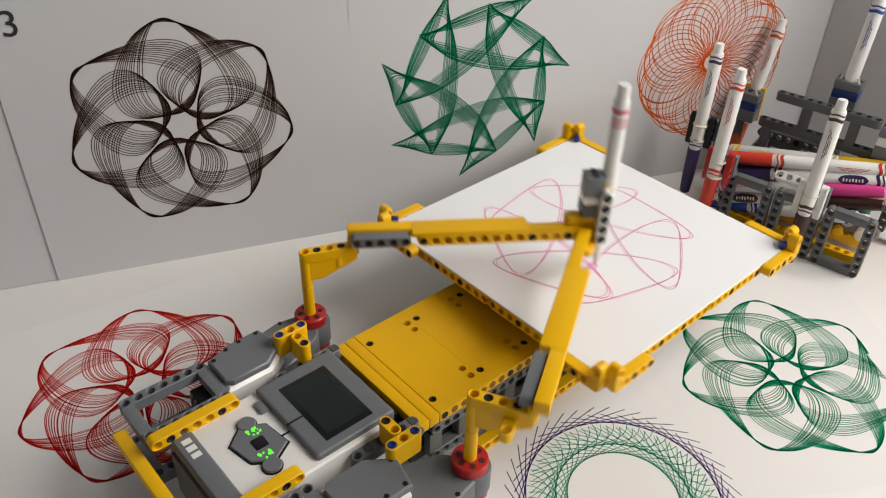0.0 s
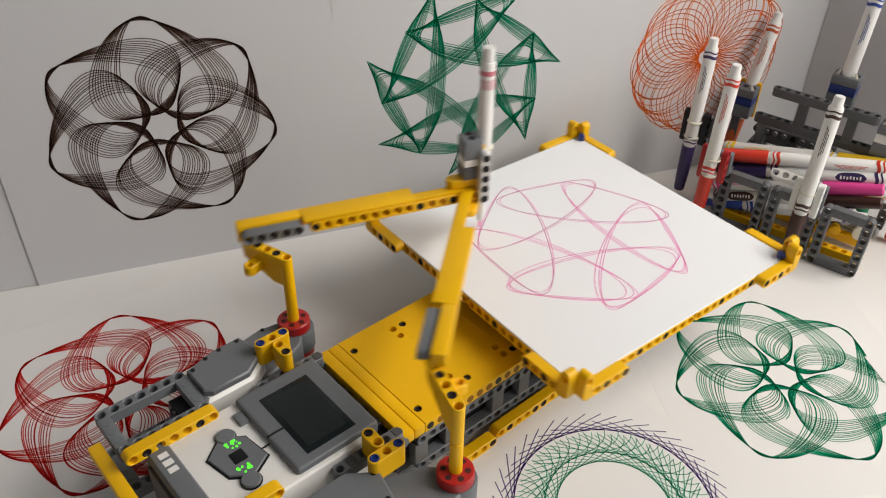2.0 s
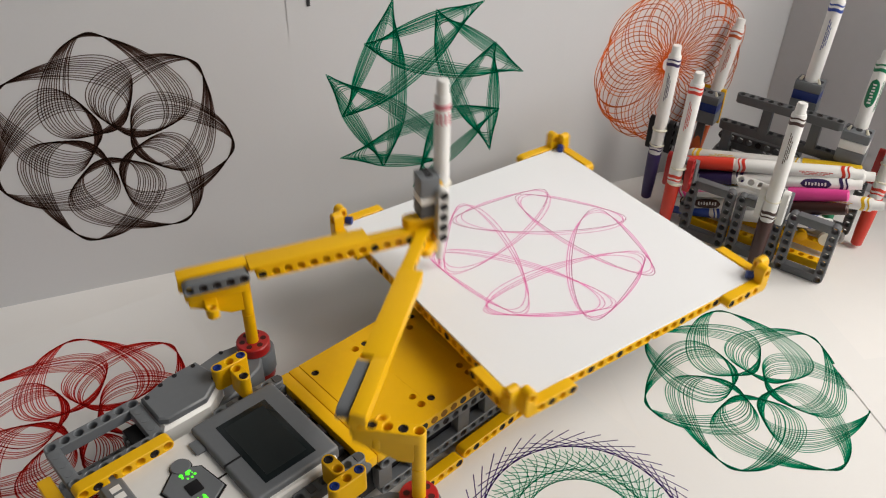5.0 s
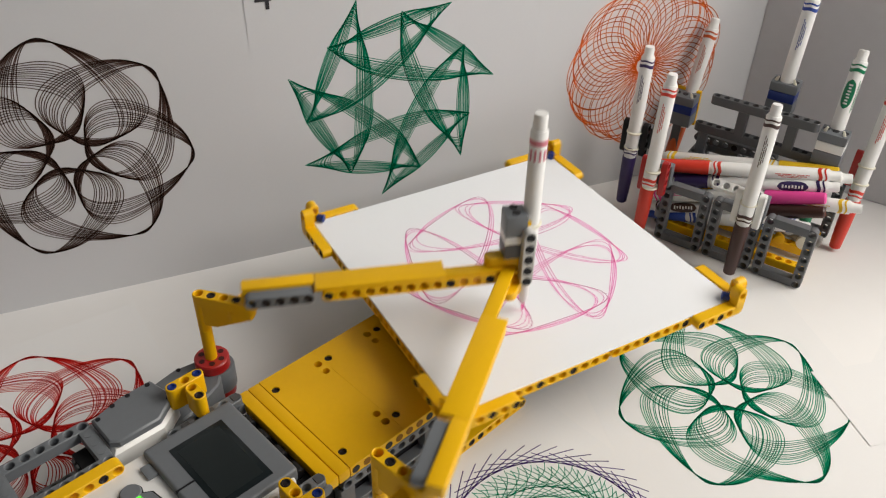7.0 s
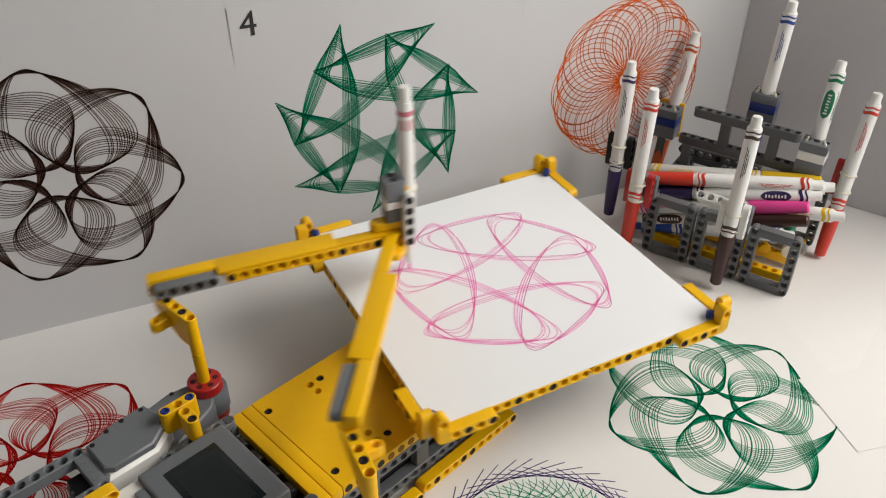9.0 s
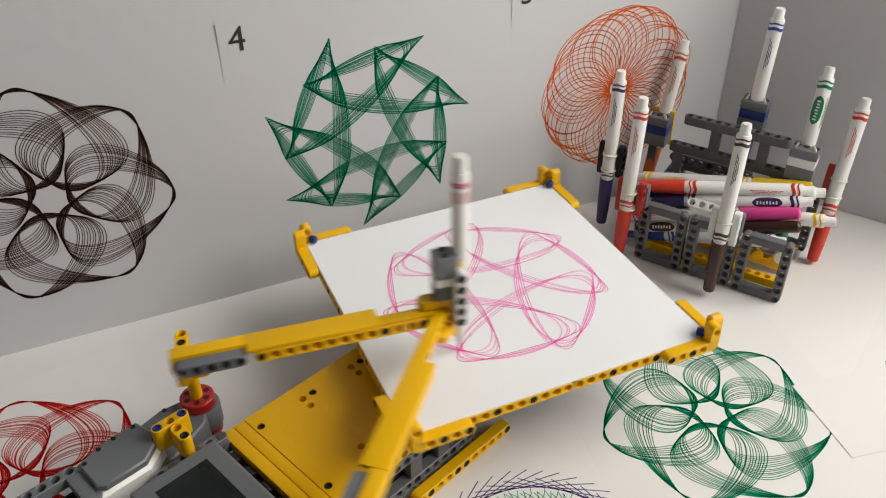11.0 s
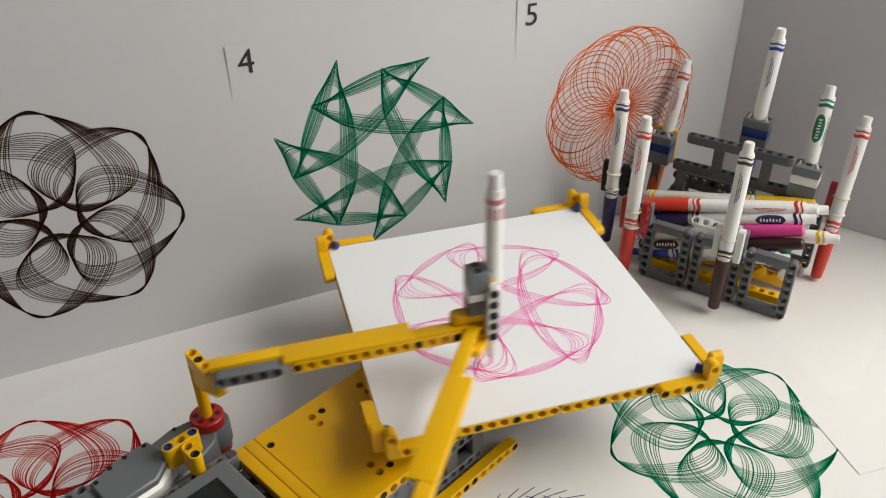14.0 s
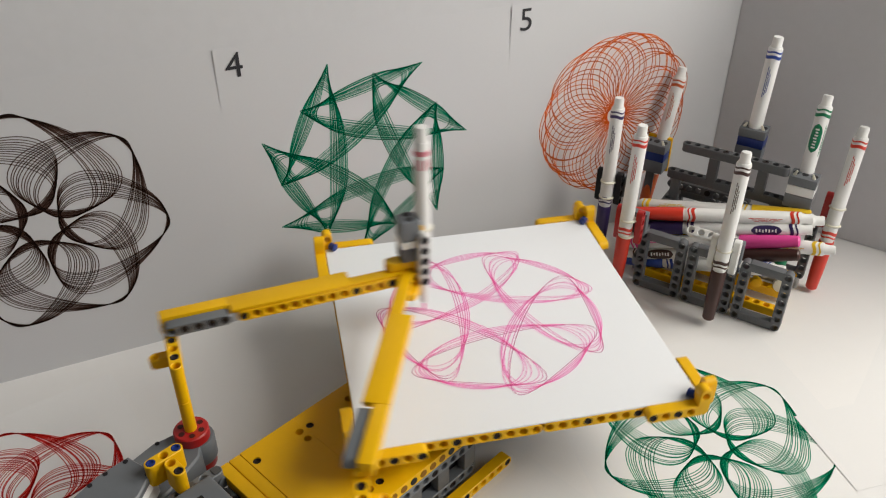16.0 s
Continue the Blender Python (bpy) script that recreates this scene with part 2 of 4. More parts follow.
# ---- line drawings ----


def ribbon(paths, width, lift=0.00002, step=0.000001):
    """Flat pen strokes lying in the xy plane; later strokes lie on earlier ones."""
    bm = bmesh.new()
    for k, pts in enumerate(paths):
        prev = None
        n = len(pts)
        for i, (x, y) in enumerate(pts):
            x0, y0 = pts[max(0, i - 1)]
            x1, y1 = pts[min(n - 1, i + 1)]
            z = lift + (k + i / n) * step
            d = math.hypot(x1 - x0, y1 - y0) or 1e-9
            nx, ny = -(y1 - y0) / d * width / 2, (x1 - x0) / d * width / 2
            now = (bm.verts.new((x + nx, y + ny, z)), bm.verts.new((x - nx, y - ny, z)))
            if prev:
                bm.faces.new((prev[0], prev[1], now[1], now[0]))
            prev = now
    return bm


def rosette(lobes, c, a, b, passes, spread, turn=0.0, wobble=0.0, psi=0.0, steps=72, hand=1):
    """The trace on a turning sheet of a pen that goes round an ellipse once for every lobe."""
    paths = []
    total = lobes * passes
    pts = []
    for i in range(total * steps + 1):
        th = 2 * math.pi * i / steps
        loop = i / steps
        phi = hand * (th / lobes) * (1 + spread / (360.0 * passes)) + radians(turn) + wobble * 0.5 * noise.noise(Vector((loop * 2.3, 7.7, i * 0.04)))
        p = complex(c + a * math.cos(th + psi), b * math.sin(th))
        if wobble:
            p *= 1 + wobble * noise.noise(Vector((loop * 1.7, 3.1, i * 0.03)))
        q = p * complex(math.cos(phi), math.sin(phi))
        pts.append((q.real, q.imag))
        if i % steps == 0 and i:
            paths.append(pts)
            pts = [pts[-1]]
    return paths


def machine(delta, drift, lobes, passes, turn, way=1, mirror=1, steps=60, creep=0.0, size=1.0, gear=(0.032, 0.1579, 0.1707, 0), uneven=0.9):
    """The trace that this kind of machine leaves: two cranks delta degrees apart, the sheet turning once for so many crank turns."""
    hub = (complex(-0.1949, 0.0778), complex(-0.1949, -0.0842))
    r, la, lb, shift = gear
    paths, pts = [], []
    total = lobes * passes * steps
    for i in range(total + 1):
        th = 2 * math.pi * i / steps
        slack = 1.3 * noise.noise(Vector((i / steps * 0.21, delta, drift))) + uneven * drift / passes * noise.noise(Vector((i / steps / lobes * 1.9, drift, delta)))
        tb = th + radians(delta + drift * i / total + slack)
        pa = hub[0] + r * complex(math.cos(th), math.sin(th))
        pb = hub[1] + r * complex(math.cos(tb), math.sin(tb))
        d = pb - pa
        dist = abs(d)
        d /= dist
        a = (la * la - lb * lb + dist * dist) / (2 * dist)
        j = pa + a * d + math.sqrt(la * la - a * a) * d * 1j
        e = (j - pa) / abs(j - pa)
        p = j + complex(0.0099, 0.0023) * e + shift
        p += 0.00017 * complex(noise.noise(Vector((i * 0.19, 1.0, delta))), noise.noise(Vector((i * 0.19, 5.0, delta))))
        phi = -way * th / lobes * (1 + creep / 360.0 / passes)
        q = p * complex(math.cos(phi), math.sin(phi))
        if mirror < 0:
            q = q.conjugate()
        q *= size * complex(math.cos(radians(turn)), math.sin(radians(turn)))
        pts.append((q.real, q.imag))
        if i % steps == 0 and i:
            paths.append(pts)
            pts = [pts[-1]]
    return paths


def curled_paper(w, h, n=24):
    """A thin sheet whose upper corner beside the number stands off the board a little."""
    bm = bmesh.new()
    rows = [[Vector((-w / 2 + w * i / n, -h / 2 + h * j / n, 0)) for i in range(n + 1)] for j in range(n + 1)]
    layers = []
    for drop in (0.0, 0.00006):
        made = []
        for row in rows:
            made.append([])
            for p in row:
                d = math.hypot(p.x + w / 2, (p.y - h / 2) * 0.6) / 0.036
                made[-1].append(bm.verts.new((p.x, p.y, 0.0008 * max(0.0, 1 - d) ** 1.5 - drop)))
        layers.append(made)
        for j in range(n):
            for i in range(n):
                bm.faces.new((made[j][i], made[j][i + 1], made[j + 1][i + 1], made[j + 1][i]))
    rim = [(0, i) for i in range(n)] + [(j, n) for j in range(n)] + [(n, n - i) for i in range(n)] + [(n - j, 0) for j in range(n)]
    for (a, b), (c, d) in zip(rim, rim[1:] + rim[:1]):
        bm.faces.new((layers[0][a][b], layers[0][c][d], layers[1][c][d], layers[1][a][b]))
    return bm


def sheet(name, m, w, h, label, drawings, number="", number_at=(0, 0), shift=0.0):
    """A sheet of paper (its middle at the origin) with its pen strokes and printed number as parts."""
    # upright sheets get the stock whose colour holds the dimmer wall light
    stock = DIM_PAPER if "upright" in label else TABLE_PAPER
    ob = thing(name, m, label, "drawing", "pen drawings on paper")
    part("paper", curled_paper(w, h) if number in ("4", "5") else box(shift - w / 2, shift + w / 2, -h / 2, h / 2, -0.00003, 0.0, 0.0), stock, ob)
    for k, (ink, bm, lab) in enumerate(drawings):
        tagged(part("line_drawing", bm, INK[ink], ob, lab, pose(0, 0, 0.0001 * k)), kind="stuff")
    if number:
        cu = bpy.data.curves.new("number", "FONT")
        cu.body, cu.size, cu.align_x, cu.align_y = number, 0.0255, "CENTER", "CENTER"
        tmp = new("number", cu)
        me = bpy.data.meshes.new_from_object(tmp.evaluated_get(bpy.context.evaluated_depsgraph_get()))
        bpy.data.objects.remove(tmp)
        me.materials.append(INK["print"])
        part("number", me, INK["print"], ob, "printed black number", pose(number_at[0], number_at[1], 0.0004 if number == "3" else 0.0007))
    return ob


def upright(x, z, lift=0.0):
    return Matrix.Translation((x, WALL_Y - 0.00012 - lift, z)) @ pose(0, 0, 0, 90, 0, 0)


SH = 0.2275
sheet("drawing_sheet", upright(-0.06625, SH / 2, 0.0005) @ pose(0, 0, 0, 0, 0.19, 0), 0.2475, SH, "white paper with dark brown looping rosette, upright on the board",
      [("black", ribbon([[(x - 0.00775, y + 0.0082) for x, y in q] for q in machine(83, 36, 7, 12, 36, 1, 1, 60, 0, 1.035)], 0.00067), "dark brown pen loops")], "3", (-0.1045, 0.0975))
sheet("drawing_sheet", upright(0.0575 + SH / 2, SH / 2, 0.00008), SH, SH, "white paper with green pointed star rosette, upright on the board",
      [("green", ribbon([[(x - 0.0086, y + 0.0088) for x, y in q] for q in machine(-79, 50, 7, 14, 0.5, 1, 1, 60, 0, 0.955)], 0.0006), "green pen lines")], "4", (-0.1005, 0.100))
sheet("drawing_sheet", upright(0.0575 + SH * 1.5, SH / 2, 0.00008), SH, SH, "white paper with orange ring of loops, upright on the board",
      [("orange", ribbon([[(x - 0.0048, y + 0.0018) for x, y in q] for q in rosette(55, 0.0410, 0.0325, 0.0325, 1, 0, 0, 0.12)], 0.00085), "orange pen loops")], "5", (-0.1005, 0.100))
sheet("drawing_sheet", pose(-0.130, 0.066, 0.00005, 0, 0, 12), 0.190, 0.200, "white paper with red looping rosette, lying on the table",
      [("red", ribbon(machine(83, 35, 7, 12, 37 - 12, 1, 1, 60, 0, 1.03), 0.00068), "red pen loops")])
sheet("drawing_sheet", pose(0.309, -0.061, 0.00005, 0, 0, -9.5), 0.190, 0.205, "white paper with green looping rosette, lying on the table",
      [("green", ribbon(machine(81, 35, 7, 12, 15 + 9.5, 1, 1, 60, 0, 0.99), 0.00062), "green pen loops")])


def chords(n, r, back, ahead, turn=0.0, hook=0.0, bow=0.0):
    """Strokes tangent to a ring, each a little uneven, longer at one end, which may hook outwards."""
    out = []
    rnd = random.Random(n + int(r * 1e5))
    for i in range(n):
        a = 2 * math.pi * i / n + turn + rnd.uniform(-0.006, 0.006)
        lo, hi = -back * rnd.uniform(0.96, 1.03), ahead * rnd.uniform(0.95, 1.04)
        pts = []
        for k in range(15):
            s = lo + (hi - lo) * k / 14
            u = max(0.0, -s / back)
            p = complex(r + hook * u ** 3 - bow * (s / back) ** 2, s + hook * 0.6 * u ** 4) * complex(math.cos(a), math.sin(a))
            pts.append((p.real, p.imag))
        out.append(pts)
    return out


sheet("drawing_sheet", pose(0.1420, -0.1215, 0.00014, 0, 0, 20), 0.160, 0.160, "white paper with purple and green crossing lines, lying on table",
      [("purple", ribbon(chords(42, 0.0603, 0.0440, 0.0320, 0.0, 0.0, 0.0012), 0.00068), "purple crossing pen lines"),
       ("green", ribbon(chords(42, 0.0345, 0.0420, 0.0460, 0.05, 0.013) + chords(42, 0.0415, 0.0360, 0.0400, 0.02, 0.010), 0.0005), "green crossing pen lines")])
# a blank sheet whose corner covers the edge of the green drawing
blank = thing("paper_sheet", pose(0.3780, -0.0640, 0.00048, 0, 0, -9.5), "blank white paper overlapping the green loop drawing", "paper")
part("paper", box(0.0, 0.060, -0.068, 0.0, -0.00005, 0.0, 0.0), TABLE_PAPER, blank)
sheet("drawing_sheet", pose(0.516, -0.13, 0.00009, 0, 0, 30), 0.190, 0.190, "white paper with blue looping rosette, lying on the table",
      [("blue", ribbon(machine(96, 36, 7, 13, 0, 1, 1, 60, 0), 0.0005), "blue pen loops")])

# ---- the drawing robot: fixed base ----
YAW = 22.0
OX, OY = 0.19552, 0.04672
BASE = pose(OX, OY, 0, 0, 0, YAW)
robot = thing("drawing_robot", BASE, "yellow and grey brick-built drawing robot with white control box", "robot")

brick = part("control_brick", box(-0.318, -0.2125, -0.036, 0.036, 0.012, 0.0560, 0.0030, 3), WHITE, robot, "white control brick with a grey screen surround")
part("end_cap", box(-0.3195, -0.3065, -0.0365, 0.0365, 0.014, 0.0570, 0.0025, 3), GREY, brick, "grey end cap")
for i, (a, b) in enumerate(((0.0115, 0.0152), (0.0172, 0.0212), (0.0232, 0.0270))):
    part("printed_bar", box(-0.3155, -0.3100, a, b, 0.0568, 0.0573, 0), WHITE, brick, "pale printed bar")


part("screen_surround", box(-0.2640, -0.2095, -0.0330, 0.0340, 0.050, 0.0600, 0.0026, 4), GREY, brick, "grey screen surround")
part("screen", box(-0.2535, -0.2208, -0.0268, 0.0240, 0.0590, 0.0603, 0.0005), SCREEN, brick, "dark unlit screen")
part("display", box(-0.2500, -0.2245, -0.0228, 0.0202, 0.0602, 0.0604, 0), DISPLAY, brick, "dark greenish display area")
PLATE = [(-0.2960, 0.0065), (-0.2925, -0.0105), (-0.2820, -0.0180), (-0.2690, -0.0105), (-0.2720, 0.0085), (-0.2840, 0.0160)]
part("button_gap", prism([(-0.2825 + (x + 0.2825) * 1.08, -0.001 + (y + 0.001) * 1.08) for x, y in PLATE], 0.0558, 0.0564), BLACK, brick, "dark gap round the buttons")
part("button_plate", prism(PLATE, 0.056, 0.0576, bev=0.0005), GREY, brick, "grey button plate")
for x, y in ((-0.2805, 0.0150), (-0.2845, -0.0195)):
    part("button_gap", lathe([(0.0061, 0.0558), (0.0061, 0.0566), (0.0, 0.0566)], 18, pose(x, y, 0)), BLACK, brick)
    part("button", lathe([(0.0052, 0.056), (0.0056, 0.0572), (0.0050, 0.0582), (0.0, 0.0583)], 18, pose(x, y, 0)), GREY, brick)
part("button", box(-0.2860, -0.2780, -0.0062, 0.0022, 0.0570, 0.0582, 0.0008), BLACK, brick, "black centre button")
part("button", box(-0.2700, -0.2640, 0.016, 0.026, 0.056, 0.0580, 0.0010), GREY, brick)
for k in range(22):
    side = 1 if k % 2 else -1
    x = -0.2822 + random.uniform(-0.0050, 0.0055) + (-0.002 if side < 0 else 0.001)
    y = (0.0075 if side > 0 else -0.0112) + random.uniform(-0.0028, 0.0022)
    r = random.uniform(0.0004, 0.0011)
    part("status_light", lathe([(r, 0.0570), (r, 0.05785), (r * 0.5, 0.0580), (0.0, 0.0580)], 8, pose(x, y, 0)), LED, brick, "lit green button light")
part("surround_groove", box(-0.2642, -0.2530, -0.0031, -0.0021, 0.0585, 0.06035, 0), BLACK, brick)
part("surround_groove", box(-0.2700, -0.2640, -0.0050, -0.0040, 0.0555, 0.0564, 0), BLACK, brick)
part("connector_rail", box(-0.2085, -0.2012, -0.034, 0.034, 0.010, 0.0330, 0.0008), BLACK, robot)
beam(9, BLACK, robot, pose(-0.2050, -0.032, 0.0375, UP) @ pose(0, 0, 0, 0, 0, 90), name="cross_beam")
for y in (-0.022, -0.006, 0.010, 0.025):
    part("bushing", lathe([(0.0030, -0.004), (0.0036, -0.0035), (0.0036, 0.0035), (0.0030, 0.004)], 14, pose(-0.2050, y, 0.0440, 90, 0, 0)), BLACK, robot, "black bushing")
part("socket", box(-0.2126, -0.2105, -0.034, 0.034, 0.016, 0.0505, 0.0004), BLACK, brick, "black socket strip")
part("front_shell", box(-0.3215, -0.3190, -0.030, 0.030, 0.016, 0.050, 0.0010), DARK_GREY, brick)

# black disc laid on a surface to look like a shaded hole
HOLE_DISC = finish(lathe([(0.0026, -0.0002), (0.0026, 0.0002), (0.0, 0.0002)], 12), "hole", BLACK)


def open_frame(parent, m, mat=GREY, name="open_frame"):
    """A 5 by 7 open frame with a row of holes along its long sides."""
    ob = part(name, prism_frame(mat), mat, parent, "grey open frame", m)
    return ob


FRAMES = {}
# same disc in the darkened yellow of a hole's shaded inside
HOLE_DISC_Y = finish(lathe([(0.0026, -0.0002), (0.0026, 0.0002), (0.0, 0.0002)], 12), "hole", HOLE_SHADE_YELLOW)


def prism_frame(mat):
    if mat.name not in FRAMES:
        bm = bmesh.new()
        for y in (0.0, -4 * M):
            t = prism(stadium(0, 6 * M, 0.0038), -0.0038, 0.0038, [(i * M, 0.0, 0.0026) for i in range(7)], 0.0004)
            bmesh.ops.translate(t, vec=(0, y, 0), verts=t.verts)
            me = bpy.data.meshes.new("t")
            t.to_mesh(me)
            t.free()
            bm.from_mesh(me)
            bpy.data.meshes.remove(me)
        for x in (0.0, 6 * M):
            add_box(bm, x - 0.0037, x + 0.0037, -4 * M + 0.0030, -0.0030, -0.0037, 0.0037, 0.0004)
            for k in (1, 2, 3):
                add_lathe(bm, [(0.0024, -0.0039), (0.0024, 0.0039)], 10, pose(x, -k * M, 0))
        FRAMES[mat.name] = finish(bm, "open_frame", mat, angle=40)
    return FRAMES[mat.name]


for s in (1, -1):
    # open frame beside the control brick, with its yellow beam
    open_frame(robot, pose(-0.3265, 0.0760 if s > 0 else -0.0440, 0.0522))
    open_frame(robot, pose(-0.3265, 0.0760 if s > 0 else -0.0440, 0.0200))
    beam(7, YELLOW, robot, pose(-0.3270, s * 0.0345, 0.0590, SIDE, 0, 0), pins=(1, 5))
    # drive motor
    motor = part("motor", prism([(-0.2740, s * 0.0475), (-0.2440, s * 0.0475), (-0.2300, s * 0.0575), (-0.2360, s * 0.081), (-0.2740, s * 0.078)][::s], 0.006, 0.0538, bev=0.002), WHITE, robot, "white and grey drive motor")
    part("motor_cover", prism([(-0.2735, s * 0.0525), (-0.2690, s * 0.0490), (-0.2450, s * 0.0490), (-0.2300, s * 0.0600), (-0.2345, s * 0.0800), (-0.2540, s * 0.0795), (-0.2735, s * 0.0740)][::s], 0.0535, 0.0590, bev=0.0010), GREY, motor, "grey motor cover")
    for x, y in ((-0.2335, 0.0595), (-0.2375, 0.0770), (-0.2705, 0.0715), (-0.2600, 0.0755), (-0.2500, 0.0770)):
        # screw holes are flat black discs, their shade put into the colour
        part("screw_hole_disc", finish(lathe([(0.0015, -0.0002), (0.0015, 0.0002), (0.0, 0.0002)], 12), "screw_hole_disc", BLACK), BLACK, motor, "", pose(x, s * y, 0.0591))
    for x, y in ((-0.2330, 0.0875), (-0.2120, 0.0915)):
        part("screw_hole_disc", finish(lathe([(0.0015, -0.0002), (0.0015, 0.0002), (0.0, 0.0002)], 12), "screw_hole_disc", BLACK), BLACK, motor, "", pose(x, s * y, 0.0431))
    part("plug", box(-0.2900, -0.2795, min(s * 0.047, s * 0.070), max(s * 0.047, s * 0.070), 0.026, 0.0470, 0.0012), BLACK, motor, "black cable plug")
    for k in range(4):
        part("plug_rib", box(-0.2915, -0.2900, min(s * (0.049 + k * 0.005), s * (0.052 + k * 0.005)), max(s * (0.049 + k * 0.005), s * (0.052 + k * 0.005)), 0.028, 0.0460, 0.0004), DARK_GREY, motor)
    part("motor_neck", prism([(-0.2440, s * 0.0500), (-0.2240, s * 0.0545), (-0.2000, s * 0.0640), (-0.1945, s * 0.0705), (-0.1985, s * 0.0915), (-0.2140, s * 0.0940), (-0.2340, s * 0.0905), (-0.2430, s * 0.0830)][::s], 0.016, 0.0430, bev=0.0012), GREY, motor, "grey motor neck")
    part("gear_housing", lathe([(0.0112, 0.0255), (0.0116, 0.0262), (0.0116, 0.0415), (0.0110, 0.0425), (0.0, 0.0425)], 28, pose(-0.1920, s * 0.081, 0)), GREY, motor, "round grey gear housing")
    part("gear_ring", lathe([(0.0, 0.0190), (0.0104, 0.0192), (0.0108, 0.0198), (0.0108, 0.0250), (0.0104, 0.0254)], 28, pose(-0.1925, s * 0.081, 0)), RED, motor, "red lower hub")
    # yellow T connector
    tee = beam(3, YELLOW, robot, pose(-0.2310, s * 0.0575, 0.0600, UP), thick=0.0155, blue=(0, 2), name="connector")
    beam(2, YELLOW, tee, pose(M, -s * M, 0, 0, 0, -s * 90), thick=0.0155, pins=(1,))
    edge = beam(6, GREY, robot, pose(-0.2425, s * 0.0402, 0.0478, UP))
    for i in (1, 3, 5):
        part("notch", box(i * M - 0.0022, i * M + 0.0022, -0.0026, 0.0026, 0.0036, 0.0042, 0.0), DARK_GREY, edge)
    part("pivot", lathe([(0.0038, -0.005), (0.0040, 0.0), (0.0038, 0.005)], 14, pose(-0.2010, s * 0.0402, 0.0440, 90, 0, 0)), GREY, robot)
    # side structure under the deck
    beam(15, GREY, robot, pose(-0.1860, s * 0.0400, 0.0350, SIDE), pins=(2, 6, 10))
    beam(15, GREY, robot, pose(-0.1860, s * 0.0400, 0.0115, SIDE), pins=(4, 8, 12))
    for x in (-0.1860, -0.1620, -0.1220, -0.0980, -0.0740):
        part("upright", box(x - 0.0050, x + 0.0050, s * 0.040 - 0.0034, s * 0.040 + 0.0034, 0.0150, 0.0318, 0.0008), STAND_GREY, robot)
    beam(5, DARK_GREY, robot, pose(-0.1480, s * 0.0300, 0.0260, SIDE))
    beam(7, YELLOW, robot, pose(-0.1845, s * 0.0515, 0.0042, SIDE), pins=(3, 6))
    beam(11, YELLOW, robot, pose(-0.1280, s * 0.0500, 0.0056, SIDE), pins=(1, 4, 5, 10))
    # added black strip behind the side beams, in place of the recess's shade
    part("recess_shade", box(-0.1995, -0.0640, s * 0.0330 - 0.003, s * 0.0330 + 0.003, 0.006, 0.0395, 0.0005), BLACK, robot)

part("rear_bar", box(-0.3415, -0.3338, -0.062, 0.062, 0.0440, 0.0520, 0.0012), YELLOW, robot, "plain yellow beam across the back")
part("front_bar", box(-0.1998, -0.1922, -0.0440, 0.0440, 0.0402, 0.0480, 0.0008), YELLOW, robot, "smooth yellow beam")
part("front_bar", box(-0.1918, -0.1842, -0.0440, 0.0440, 0.0402, 0.0480, 0.0008), YELLOW, robot, "smooth yellow beam")
for k, (a, b) in enumerate(((-0.18385, -0.14401), (-0.14399, -0.10401), (-0.10399, -0.0642))):
    hs = []
    for y in (0.032, -0.032):
        hs += [(a + 0.0040, y, 0.0026), (b - 0.0040, y, 0.0026), (b - 0.0040, y - math.copysign(M, y), 0.0024)]
    deck = part("deck_panel", prism([(a, -0.0440), (b, -0.0440), (b, 0.0440), (a, 0.0440)], 0.0402, 0.0480, hs, 0.00008), YELLOW, robot, "flat yellow deck panel")
    for y in (0.032, -0.032):
        part("pin", PIN_MESH, PIN, deck, "black connector pin", pose(a + 0.0040, y, 0.0434))
    for i in range(5):
        for sy in (-1, 1):
            part("pin_hole_disc", HOLE_DISC_Y if (i + k) % 3 else HOLE_DISC, HOLE_SHADE_YELLOW, deck, "", pose(a + 0.004 + i * M - 0.0002, sy * 0.0441, 0.0440, -sy * 90, 0, 0))
# added black filler that gives the open base its dark, shaded hollow
part("hollow_shade", box(-0.2010, -0.0660, -0.0290, 0.0290, 0.006, 0.0390, 0.001), BLACK, robot)
part("pedestal", lathe([(0.040, 0.0), (0.040, 0.010), (0.030, 0.014), (0.030, 0.052), (0.036, 0.056), (0.036, 0.0615)], 32), DARK_GREY, robot, "dark grey turntable pedestal")
part("pedestal_arm", box(-0.068, -0.020, -0.020, 0.020, 0.004, 0.030, 0.001), DARK_GREY, robot)

# ---- the turntable ----
SIDE_LEN = 0.2078
H2 = SIDE_LEN / 2
TX, TY = 0.1927, 0.0492
turntable = thing("turntable", pose(TX, TY, 0), "square yellow brick-built turntable with raised corner stops, turning", "turntable")
part("plate", box(-H2 + 0.010, H2 - 0.010, -H2 + 0.010, H2 - 0.010, 0.0617, 0.0690, 0.001), DARK_GREY, turntable)
